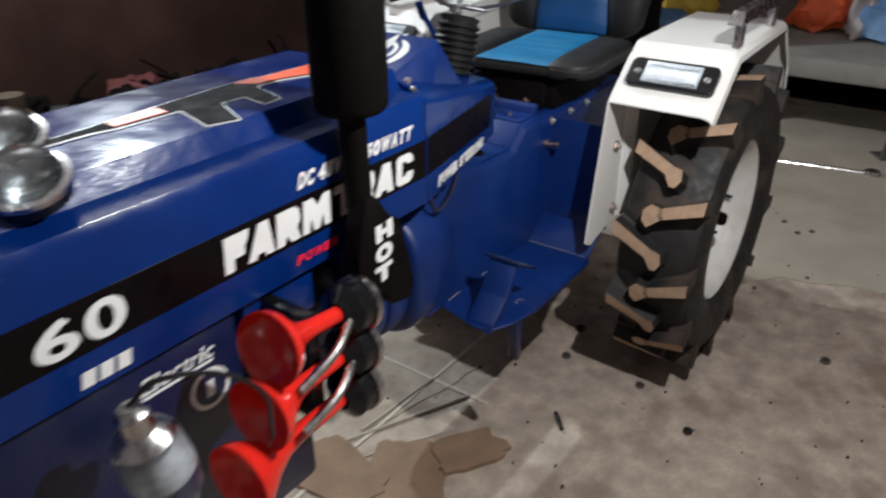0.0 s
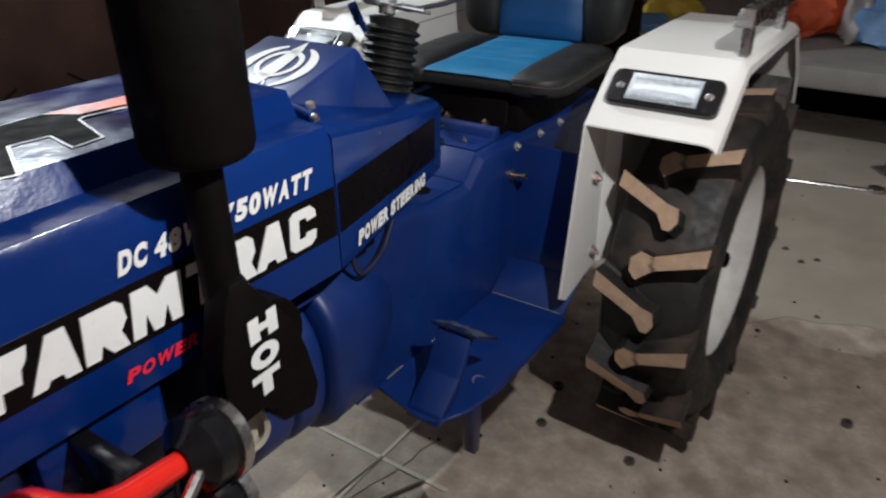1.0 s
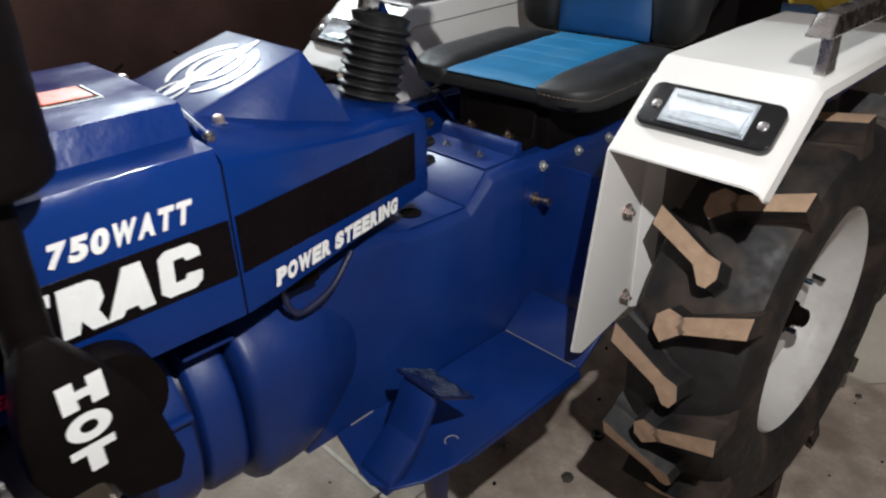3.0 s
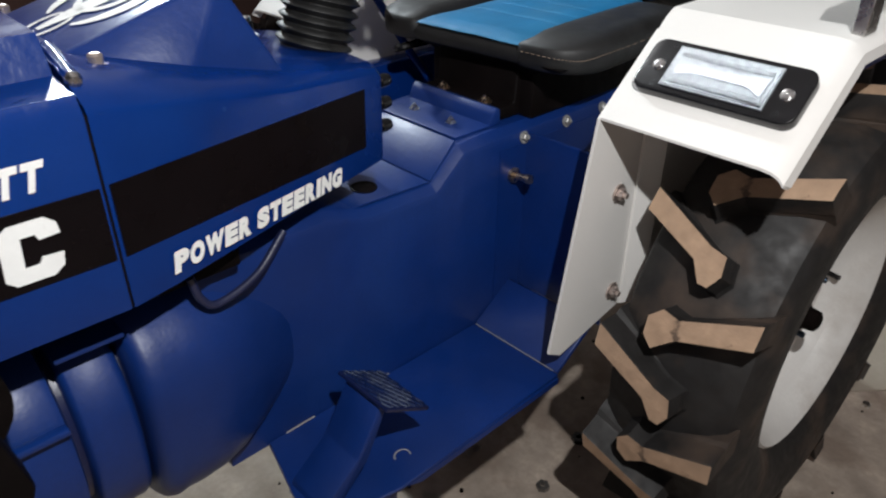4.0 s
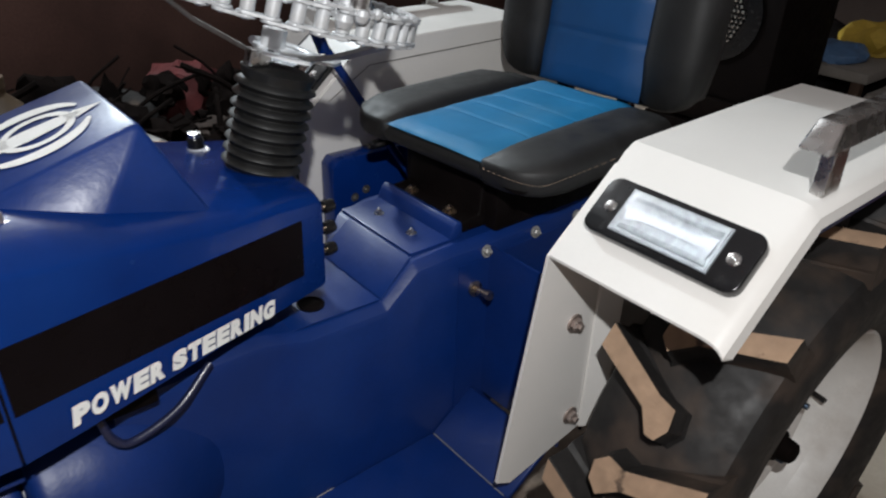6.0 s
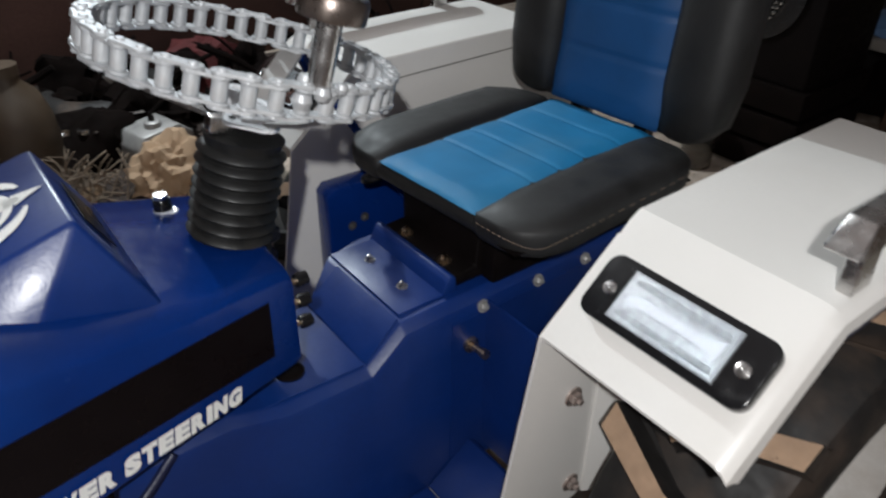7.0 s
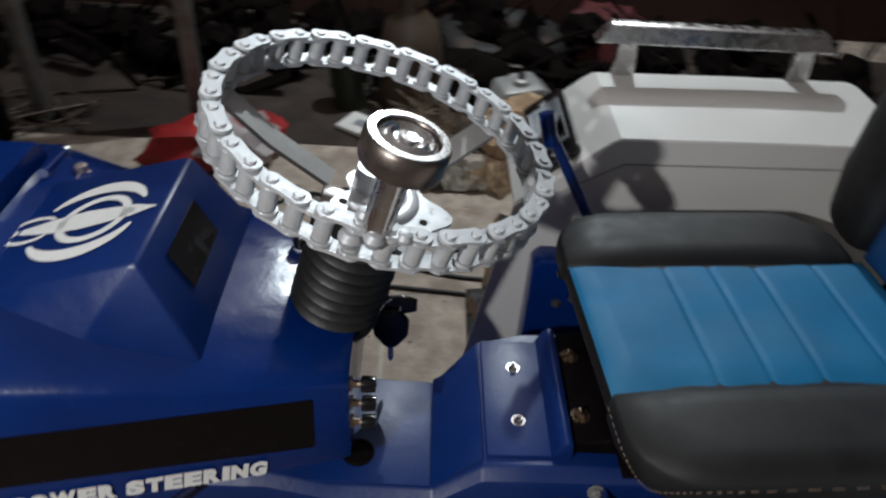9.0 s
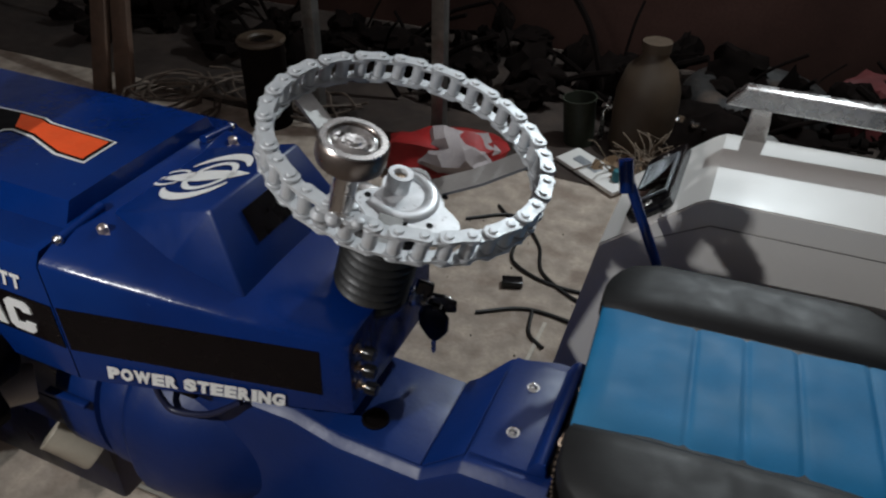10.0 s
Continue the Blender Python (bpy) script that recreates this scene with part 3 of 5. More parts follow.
part("clamp_nut", box(-0.012, 0.012, -0.008, 0.008, -0.008, 0.008, 0.002), STEEL, wheel, "", at(HB - WU * 0.024 - WV * 0.018 - WN * 0.006, WN, WU))

NL = 40
PITCH = 2 * math.pi * WR / NL
link = [(PITCH / 2 + 0.0088 * math.cos(a), 0.0088 * math.sin(a)) for a in [radians(-75 + 150 * k / 8) for k in range(9)]]
link += [(0.0, 0.0062)] + [(-p, q_) for p, q_ in link[::-1]] + [(0.0, -0.0062)]
link_mesh = part("link_plate", rounded(plate(link, (0, 0, -0.0014), (1, 0, 0), (0, 1, 0), 0.0028), 0.0006, 1), SILVER, wheel)
rol = lathe([(0.0, -0.0165), (0.0035, -0.0165), (0.0042, -0.0155), (0.0042, -0.0145), (0.0058, -0.0088), (0.0066, -0.008), (0.0066, 0.008), (0.0058, 0.0088), (0.0042, 0.0145), (0.0042, 0.0158), (0.0035, 0.0167), (0, 0.0167)], 12)
rol_mesh = part("roller", rol, SILVER, wheel)
first = True
for k in range(NL):
    deg = 360 * k / NL + 4
    m = at(rim_point(deg), WN, rim_point(deg + 90) - WC)
    if k == 0:
        rol_mesh.matrix_basis = m
    else:
        part("roller", None, SILVER, wheel, m=m, mesh=rol_mesh.data)
    mid = deg + 180 / NL
    h = 0.0136 if k % 2 == 0 else 0.0105
    for s in (-1, 1):
        m = at(rim_point(mid, WR * 0.997, s * h), WN, rim_point(mid + 90) - WC)
        if first:
            link_mesh.matrix_basis, first = m, False
        else:
            part("link_plate", None, SILVER, wheel, m=m, mesh=link_mesh.data)
knob_foot = rim_point(270, WR - 0.001, 0.010)
knob = part("spinner_post", lathe([(0.0, 0), (0.0105, 0), (0.0105, 0.062), (0, 0.062)], 20), STEEL, wheel, "polished steel post of the spinner knob", at(knob_foot, WN))
part("spinner_bearing", lathe([(0.0195, 0.0625), (0.0275, 0.058), (0.0282, 0.060), (0.0282, 0.075), (0.0268, 0.077), (0.0215, 0.077), (0.0205, 0.0755), (0.0205, 0.064)], 32), BRONZE, wheel, "ball bearing used as a spinner knob", at(knob_foot, WN))
part("spinner_ring", lathe([(0.0212, 0.0768), (0.0214, 0.0786), (0.0262, 0.0784), (0.0270, 0.0772)], 32), STEEL, wheel, "bright ground ring", at(knob_foot, WN))
part("spinner_cap", lathe([(0.0, 0.0765), (0.006, 0.0775), (0.0075, 0.0755), (0.0095, 0.0755), (0.012, 0.0778), (0.015, 0.0755), (0.0165, 0.0772), (0.0195, 0.0755), (0.0204, 0.073)], 32), FOIL, wheel, "crinkled shiny bearing face", at(knob_foot, WN))
for k, (da, dr, dh, rr) in enumerate(((-6, 0.004, -0.004, 0.009), (5, -0.003, 0.0, 0.010), (0, 0.008, 0.004, 0.008), (3, -0.009, 0.006, 0.007), (-4, -0.006, 0.010, 0.007), (8, 0.005, 0.008, 0.006))):
    part("weld", lathe([(0, -rr), (rr * 0.7, -rr * 0.7), (rr, 0), (rr * 0.75, rr * 0.65), (0, rr * 0.9)], 9), SILVER, wheel, "weld bead", at(rim_point(270 + da, WR - 0.001 + dr, 0.006 + dh), WN))
for p, q_ in ((0.052, -0.030), (0.046, 0.020), (0.030, -0.044), (-0.018, -0.030)):
    part("hole", lathe([(0, 0.0036), (0.0036, 0.0036), (0.0036, 0.0042), (0, 0.0042)], 12), SOOT, wheel, "", at(HB + WU * p + WV * q_, WN))
ridge = tube(curve([HB + WU * p + WV * q_ + WN * 0.0030 for p, q_ in ((-0.012, -0.034), (0.012, -0.040), (0.032, -0.030), (0.040, -0.006), (0.032, 0.018), (0.012, 0.030), (-0.008, 0.028))], 8), 0.0085, 12, None, 0.55)
part("ridge", ridge, SHEET, wheel, "pressed U-shaped ridge of the hub plate", sharp=80)

# terminals, ignition lock and keys on the cowl's rear face
for z in (0.770, 0.744, 0.717):
    term = part("terminal", lathe([(0, -0.004), (0.007, -0.004), (0.007, 0.002), (0.0035, 0.002), (0.0035, 0.022), (0, 0.022)], 10), BRASS, tractor, "brass terminal stud with black nut", at((-0.214, -0.086, z), (1, 0, 0)))
    part("nut", lathe([(0.0036, 0.010), (0.0075, 0.010), (0.008, 0.016), (0.0068, 0.023), (0, 0.024)], 10), BLACK, term, "black rubber nut")
lock = part("ignition_lock", lathe([(0, 0), (0.013, 0), (0.013, 0.004), (0.010, 0.007), (0.010, 0.014), (0, 0.014)], 20), STEEL, tractor, "ignition lock with a key in it", at((-0.212, 0.050, 0.742), (1, 0, 0)))
part("key_head", rounded(plate([(-0.010, 0), (-0.013, 0.020), (-0.008, 0.036), (0.008, 0.036), (0.013, 0.020), (0.010, 0)], (0.0, 0.0, 0.02), (0, 1, 0), (0, 0, 1), 0.006), 0.0015, 1), BLACK, lock, "black key head")
keys = thing("hanging_keys", "black key and fob hanging from the ignition lock", "keys", Matrix.Translation((-0.184, 0.050, 0.735)))
part("ring", tube([(0.010 * math.cos(a), 0.003 * math.sin(2 * a), 0.006 + 0.010 * math.sin(a)) for a in [2 * math.pi * k / 20 for k in range(21)]], 0.001, 6), STEEL, keys)
fob = [(-0.008, 0.006), (-0.020, -0.010), (-0.019, -0.032), (-0.006, -0.050), (0.006, -0.050), (0.019, -0.032), (0.020, -0.010), (0.008, 0.006)]
part("fob", rounded(plate(fob, (0, 0.003, -0.002), (1, 0, 0), (0, 0, 1), 0.008), 0.002, 1), BLACK, keys, "glossy black teardrop key head")
part("blade", rounded(plate([(-0.0032, -0.045), (-0.0032, -0.072), (0, -0.078), (0.0032, -0.072), (0.0032, -0.045)], (0, 0.0005, 0), (1, 0, 0), (0, 0, 1), 0.002), 0.0004, 1), STEEL, keys, "steel key blade")
part("fob", rounded(plate([(-0.010, 0.0), (-0.012, -0.018), (-0.006, -0.030), (0.006, -0.030), (0.012, -0.018), (0.010, 0.0)], (-0.012, 0.006, 0.034), (0.9, 0.3, -0.3), (0.2, 0.1, 0.95), 0.007), 0.002, 1), BLACK, keys, "brown leather key tag")

# ---- body under the seat, housing, foot plate ----
def body_loop(x, low, top, far):
    """A section of the gearbox body: upright sides, its near shoulder folded over."""
    return [(x, -0.108, low), (x, -0.108, top - 0.018), (x, -0.105, top - 0.010), (x, -0.096, top - 0.002), (x, -0.092, top), (x, far, top), (x, far + 0.004, top - 0.006), (x, far + 0.004, low)]


body = part("gearbox_body", loft([body_loop(*r) for r in ((-0.46, 0.370, 0.646, 0.05), (-0.30, 0.372, 0.646, 0.05), (-0.240, 0.372, 0.628, 0.047), (-0.136, 0.372, 0.625, 0.047), (-0.132, 0.372, 0.626, 0.048), (-0.088, 0.372, 0.663, 0.074), (-0.083, 0.372, 0.665, 0.076), (-0.03, 0.372, 0.666, 0.09), (0.42, 0.40, 0.666, 0.105))]), BRUSHED_BLUE, tractor, "blue welded gearbox body", sharp=26)


def sloped_plate(x0, z0, x1, z1, y0, y1, taper=0.0, thick=0.0025):
    """A flat plate with rounded edges, from one line across the body to another."""
    e = Vector((x1 - x0, 0, z1 - z0))
    bm = plate([(0, y0), (e.length, y0 + taper), (e.length, y1), (0, y1)], (x0, 0, z0), e, (0, 1, 0), thick)
    rounded(bm, 0.0011, 2)
    return bm


part("riser_plate", sloped_plate(-0.1330, 0.6262, -0.0840, 0.6660, -0.094, 0.050, 0.006), BRUSHED_BLUE, body, "blue sloping riser plate")
part("deck_plate", sloped_plate(-0.262, 0.6310, -0.1360, 0.6256, -0.094, 0.046), BRUSHED_BLUE, body, "blue deck plate")
part("grommet", lathe([(0, 0), (0.017, 0), (0.017, 0.002), (0.014, 0.003), (0.012, 0.0012), (0, 0.0012)], 20), SOOT, body, "black hole in the deck", at((-0.212, -0.058, 0.6312)))
part("cross_panel", box(0.034, 0.038, -0.262, -0.1087, 0.408, 0.655, 0.001, 1), BRUSHED_BLUE, body, "blue cross panel in front of the fender")
part("side_plate", box(-0.02, 0.42, -0.1095, -0.104, 0.40, 0.640), BRUSHED_BLUE, body)
part("step_plate", box(-0.081, -0.014, -0.084, 0.076, 0.6655, 0.6695, 0.0015), BRUSHED_BLUE, body, "blue bolted plate")
part("lip", prism([(-0.018, 0.666), (-0.010, 0.684), (-0.004, 0.690), (0.004, 0.688), (0.006, 0.666)], -0.084, 0.080, "xz", 0.002), BRUSHED_BLUE, body, "bent blue lip")


def put_bolt(place, way, mt, parent, r=0.006, label=""):
    return part("bolt", bolt(r, r), mt, parent, label, at(place, way))


for y in (0.034, -0.040):
    put_bolt((-0.046, y, 0.6690), (0, 0, 1), STEEL, body, 0.0045)
for x in (0.028, 0.121, 0.208):
    put_bolt((x, -0.1085, 0.648), (0, -1, 0.25), BRUSHED, body, 0.0052)
for x, z in ((0.061, 0.608), (0.038, 0.599)):
    put_bolt((x, 0.2255, z), (0, -1, 0), DULL, body, 0.0045)
spigot = part("drain_tap", lathe([(0, 0), (0.011, 0), (0.011, 0.006), (0.005, 0.008), (0.005, 0.026), (0.0065, 0.027), (0.0065, 0.034), (0, 0.034)], 12), BRASS, body, "small brass tap on the body side", at((0.008, -0.108, 0.598), (0, -1, 0.1)))
bx2 = part("fender_bracket", prism([(-0.004, 0.42), (-0.002, 0.660), (0.008, 0.672), (0.42, 0.668), (0.42, 0.42)], 0.225, 0.2632, "xz", 0.004), BLUE, tractor, "blue box bracket")
bracket = part("seat_bracket", prism([(0.0055, 0.667), (0.0065, 0.684), (0.040, 0.686), (0.046, 0.752), (0.28, 0.752), (0.28, 0.667)], -0.078, 0.078, "xz", 0.003), SOOT, tractor, "black seat bracket")
for y in (0.040, -0.044):
    put_bolt((0.016, y, 0.6845), (0, 0, 1), BRASS, bracket)
part("seat_pan", loft([[(0.050, -0.100, 0.728), (0.050, 0.100, 0.728), (0.28, 0.100, 0.728), (0.28, -0.100, 0.728)], [(0.022, -0.165, 0.752), (0.022, 0.165, 0.752), (0.335, 0.165, 0.752), (0.335, -0.165, 0.752)]]), SOOT, tractor, "black tapered seat pan")
part("seat_pedestal", box(0.05, 0.32, -0.100, 0.100, 0.664, 0.735, 0.006), SOOT, tractor, "black seat base")
part("seat_rail", tube(curve([(0.10, 0.120, 0.742), (0.04, 0.125, 0.730), (0.015, 0.140, 0.722), (0.05, 0.160, 0.716), (0.14, 0.160, 0.716)], 5), 0.006, 8), BLACK, tractor, "black bent seat rail")


def rounded_loop(x, cz, hy, hz, p=3.2, n=36):
    out = []
    for k in range(n):
        a = 2 * math.pi * k / n
        c, s_ = math.cos(a), math.sin(a)
        out.append((x, hy * math.copysign(abs(c) ** (2 / p), c), cz + hz * math.copysign(abs(s_) ** (2 / p), s_)))
    return out


housing = part("bell_housing", loft([rounded_loop(x, 0.502, r, r * 0.88, 2.7) for x, r in ((-0.548, 0.130), (-0.546, 0.150), (-0.541, 0.1570), (-0.532, 0.1600), (-0.520, 0.1585), (-0.50, 0.1590), (-0.475, 0.1570), (-0.445, 0.1490), (-0.415, 0.1350), (-0.385, 0.1190), (-0.36, 0.1070))]), BRUSHED_BLUE, tractor, "rounded blue bell housing", sharp=50)
collar = part("clutch_collar", loft([rounded_loop(x, 0.502, r, r * 0.90, 2.5) for x, r in ((-0.603, 0.120), (-0.601, 0.138), (-0.597, 0.1415), (-0.560, 0.1425), (-0.554, 0.140), (-0.550, 0.128))]), BRUSHED_BLUE, tractor, "blue clutch collar", sharp=50)
drum = part("clutch_drum", loft([rounded_loop(x, 0.502, r, r * 0.90, 2.3) for x, r in ((-0.690, 0.100), (-0.686, 0.136), (-0.680, 0.1410), (-0.618, 0.1420), (-0.612, 0.1390), (-0.608, 0.122))]), BRUSHED_BLUE, tractor, "round blue clutch drum", sharp=50)
# core in a darker blue, which paints the shade of the gap
part("clutch_gap_shade", loft([rounded_loop(x, 0.502, 0.122, 0.108, 2.4) for x in (-0.612, -0.540)]), BLUE_DARK, tractor, "darker core, shade painted into the gap between the clutch castings")
part("joint_flange", box(-0.684, -0.612, -0.1475, -0.136, 0.552, 0.559, 0.002), BRUSHED_BLUE, drum, "blue joint flange")
part("top_flange", box(-0.606, -0.545, -0.136, 0.136, 0.619, 0.625, 0.002), BRUSHED_BLUE, collar, "thin blue top flange")
part("rail", box(-0.62, -0.42, -0.13, 0.13, 0.640, 0.672, 0.004), SOOT, tractor, "black rail under the cowl")
part("hose", tube(curve([(-0.477, -0.135, 0.652), (-0.470, -0.135, 0.625), (-0.453, -0.135, 0.612), (-0.405, -0.128, 0.622), (-0.362, -0.115, 0.650)]), 0.0042, 10), BLUE_DARK, tractor, "thin blue-painted hose loop")
for s in (-1, 1):
    edge = [(-0.412, 0.109), (-0.434, 0.194), (-0.437, 0.214), (-0.424, 0.242), (-0.384, 0.262), (-0.340, 0.270), (-0.058, 0.268), (-0.058, 0.109)]
    bm = plate([(p, s * q_) for p, q_ in (edge if s > 0 else edge[::-1])], (0, 0, 0.371), (1, 0, 0), (0, 1, 0), 0.005)
    rounded(bm, 0.0012, 1)
    fp = part("foot_plate", bm, BRUSHED_BLUE, tractor, "blue sheet-metal foot plate with rounded front corner")
    y0, y1 = (-0.264, -0.109) if s < 0 else (0.109, 0.264)
    part("heel_plate", prism([(-0.0575, 0.376), (0.012, 0.425), (0.020, 0.420), (-0.054, 0.370)], y0, y1, "xz", 0.0012, 1), BRUSHED_BLUE, fp, "upturned blue heel plate")
    # highlight of the fold, laid on as a thin bright tube
    part("fold_glint", tube([(-0.058, y0 + 0.006, 0.3765), (-0.058, y1 - 0.004, 0.3765)], 0.0009, 6), BRUSHED, fp, "fold highlight painted as a bright line")
    part("edge_fold", prism([(-0.330, 0.371), (-0.060, 0.371), (-0.060, 0.362), (-0.310, 0.362)], s * 0.268 - 0.002, s * 0.268 + 0.0015, "xz"), BRUSHED_BLUE, fp)
    if s < 0:
        ring_ = [(-0.308 + 0.010 * math.cos(radians(a)), -0.234 + 0.0085 * math.sin(radians(a)), 0.3762) for a in range(-35, 176, 15)]
        part("scuff_glint", tube(ring_, 0.0011, 5, None, 0.5), BRUSHED, fp, "curved bare scuffed mark")
        # the two straight lines paint the reflection along the plate's inner edge
        part("scuff_glint", tube([(-0.388, -0.1105, 0.3767), (-0.346, -0.1098, 0.3767)], 0.0011, 5), BRUSHED, fp, "edge reflection painted as a bright line")
        part("scuff_glint", tube([(-0.262, -0.1105, 0.3767), (-0.225, -0.1098, 0.3767)], 0.0009, 5), BRUSHED, fp, "edge reflection painted as a bright line")
part("stay", prism([(-0.372, 0.370), (-0.338, 0.370), (-0.346, 0.270), (-0.362, 0.270)], -0.262, -0.240, "xz", 0.003), BLUE_DARK, tractor, "blue foot plate stay")
arm = part("brake_pedal", prism([(-0.432, 0.366), (-0.424, 0.382), (-0.376, 0.420), (-0.342, 0.478), (-0.332, 0.472), (-0.362, 0.412), (-0.408, 0.366)], -0.240, -0.180, "xz", 0.002), BRUSHED_BLUE, tractor, "blue brake pedal with diamond-tread pad")
TILT = Matrix.Translation((-0.316, -0.212, 0.4640)) @ pose(0, 0, 0, 0, 30, 0)
pad = box(-0.035, 0.035, -0.043, 0.043, 0.0, 0.005, 0.0015)
pad.transform(TILT)
part("pedal_pad", pad, BLUE_DARK, arm)
ridges = bmesh.new()
for k in range(-5, 6):
    for hand in (-1, 1):
        ends = []
        for w in (-0.041, 0.041):
            u = k * 0.0135 + hand * w * 0.62
            ends.append((u, w))
        if abs(ends[0][0]) < 0.034 or abs(ends[1][0]) < 0.034:
            (u0, w0), (u1, w1) = ends
            lo, hi = 0.0, 1.0
            for edge in (-0.034, 0.034):
                if abs(u1 - u0) > 1e-6 and min(u0, u1) < edge < max(u0, u1):
                    f = (edge - u0) / (u1 - u0)
                    if (u0 < edge) == (edge > 0):
                        hi = min(hi, f)
                    else:
                        lo = max(lo, f)
            tube([(u0 + (u1 - u0) * f, w0 + (w1 - w0) * f, 0.0056) for f in (lo, hi)], 0.0009, 5, ridges)
ridges.transform(TILT)
# whitish glints and scuffs are put into the ridge colour
part("tread", ridges, SCUFF_AND_GLINT, arm, "raised diamond tread, scuffs and glints painted pale")

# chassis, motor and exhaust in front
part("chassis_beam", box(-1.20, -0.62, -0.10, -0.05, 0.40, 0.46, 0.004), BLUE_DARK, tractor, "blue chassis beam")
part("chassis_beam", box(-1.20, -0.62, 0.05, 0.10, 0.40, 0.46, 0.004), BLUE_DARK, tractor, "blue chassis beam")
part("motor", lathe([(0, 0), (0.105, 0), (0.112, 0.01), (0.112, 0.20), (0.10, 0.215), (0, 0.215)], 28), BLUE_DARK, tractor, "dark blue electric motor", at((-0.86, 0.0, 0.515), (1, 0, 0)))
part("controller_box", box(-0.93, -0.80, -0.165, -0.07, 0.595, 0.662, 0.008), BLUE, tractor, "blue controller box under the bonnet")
EX = (-0.738, -0.202)
SX = -0.752
ex = part("muffler", lathe([(0, 0.884), (0.043, 0.884), (0.048, 0.888), (0.0505, 0.896), (0.0505, 1.36), (0.045, 1.37), (0, 1.37)], 32), SOOT, tractor, "matt black upright exhaust muffler", Matrix.Translation((EX[0], EX[1], 0)))
part("exhaust_pipe", tube([(EX[0] - 0.004, EX[1] - 0.003, 0.89), (SX + 0.006, -0.212, 0.75)], 0.019, 16), SOOT, tractor, "matt black exhaust pipe")
SH = [(-0.767, 0.746), (-0.757, 0.770), (-0.739, 0.771), (-0.709, 0.729), (-0.681, 0.688), (-0.669, 0.650), (-0.658, 0.596), (-0.668, 0.570), (-0.714, 0.580), (-0.722, 0.592), (-0.724, 0.604), (-0.735, 0.614), (-0.770, 0.612), (-0.782, 0.648), (-0.780, 0.690)]
shield = part("heat_shield", prism(SH, -0.238, -0.206, "xz", 0.005, 2), SOOT, tractor, "black heat shield with white lettering")
for letter, x, z in (("H", -0.7455, 0.697), ("O", -0.7480, 0.664), ("T", -0.7500, 0.632)):
    words("lettering", letter, DECAL_WHITE, shield, (x, -0.2385, z), (x + 0.038, -0.2385, z + 0.002), 0.0275, 0.05, 0.085)
part("pulley_cover", lathe([(0, 0), (0.044, 0), (0.050, 0.008), (0.050, 0.04), (0, 0.04)], 28), SOOT, tractor, "round black cover", at((-0.700, -0.172, 0.665), (0, -1, 0)))

CREAM = material("cream_plastic", (0.52, 0.47, 0.38), 0.4, 0, 0.1, 20, 200, 0.05, 0, (0.28, 0.22, 0.16), 0.5)
for place, way in (((-0.728, -0.178, 0.572), (-0.55, -0.75, 0.15)), ((-0.765, -0.095, 0.350), (-0.70, -0.25, 0.65))):
    part("plastic_pipe", lathe([(0.024, -0.045), (0.027, -0.040), (0.029, 0.030), (0.031, 0.034), (0.030, 0.036), (0.025, 0.034), (0.023, -0.040), (0.024, -0.045)], 24), CREAM, tractor, "short cream plastic pipe end", at(place, way))
    part("plastic_plug", lathe([(0, 0.018), (0.024, 0.020), (0.026, 0.024), (0, 0.026)], 20), CREAM, tractor, "cream plastic plug", at(place, way))
# added block, unseen axle and wheels: they cover and shade the floor below
part("floor_cover_block", box(-1.20, -0.74, -0.060, 0.060, 0.16, 0.42, 0.012), BLUE_DARK, tractor, "dark blue block added to cover the bright floor")
part("unseen_front_axle", box(-1.175, -1.105, -0.24, 0.24, 0.14, 0.19, 0.008), BLUE_DARK, tractor, "unseen dark blue front axle")
for s_ in (-1, 1):
    fw = part("unseen_front_wheel", lathe([(0, 0.02), (0.04, 0.022), (0.07, 0.005), (0.098, 0.012), (0.104, 0.036), (0.106, 0.030), (0.104, -0.036), (0.07, -0.01), (0, -0.01)], 32), RIM, tractor, "unseen dirty white front wheel rim, added to shade the floor", at((-1.14, s_ * 0.29, 0.165), (0, s_, 0)))
    part("tyre", lathe([(0.102, -0.034), (0.115, -0.045), (0.145, -0.048), (0.161, -0.036), (0.165, -0.018), (0.159, -0.016), (0.159, -0.010), (0.165, -0.008), (0.165, 0.008), (0.159, 0.010), (0.159, 0.016), (0.165, 0.018), (0.161, 0.036), (0.145, 0.048), (0.115, 0.045), (0.102, 0.034)], 48), TYRE, fw, "unseen ribbed dusty front tyre, added to shade the floor")

# three red trumpet horns
def horn(mouth, tail):
    mouth, tail = Vector(mouth), Vector(tail)
    way = (mouth - tail).normalized()
    n = (mouth - tail).length
    prof = [(0.0, 0.0), (0.0115, 0.0), (0.0125, n * 0.45), (0.017, n * 0.62), (0.030, n * 0.78), (0.046, n * 0.92), (0.0485, n), (0.0465, n + 0.001), (0.043, n * 0.955), (0.034, n * 0.90), (0.020, n * 0.855), (0.0, n * 0.84)]
    h = part("trumpet_horn", lathe(prof, 28), HORN_RED, tractor, "glossy red plastic trumpet horn", at(tail, way))
    part("horn_driver", lathe([(0, -0.050), (0.030, -0.050), (0.037, -0.044), (0.037, -0.012), (0.020, 0.0), (0.016, 0.004)], 28), BLACK, h, "round black horn driver")
    part("driver_ring", lathe([(0.0365, -0.048), (0.041, -0.048), (0.041, -0.036), (0.0365, -0.036)], 28), STEEL, h, "bright clamp ring")
    return h


horn((-0.985, -0.275, 0.672), (-0.855, -0.262, 0.648))
horn((-1.012, -0.275, 0.592), (-0.858, -0.262, 0.580))
horn((-1.055, -0.275, 0.522), (-0.862, -0.262, 0.512))
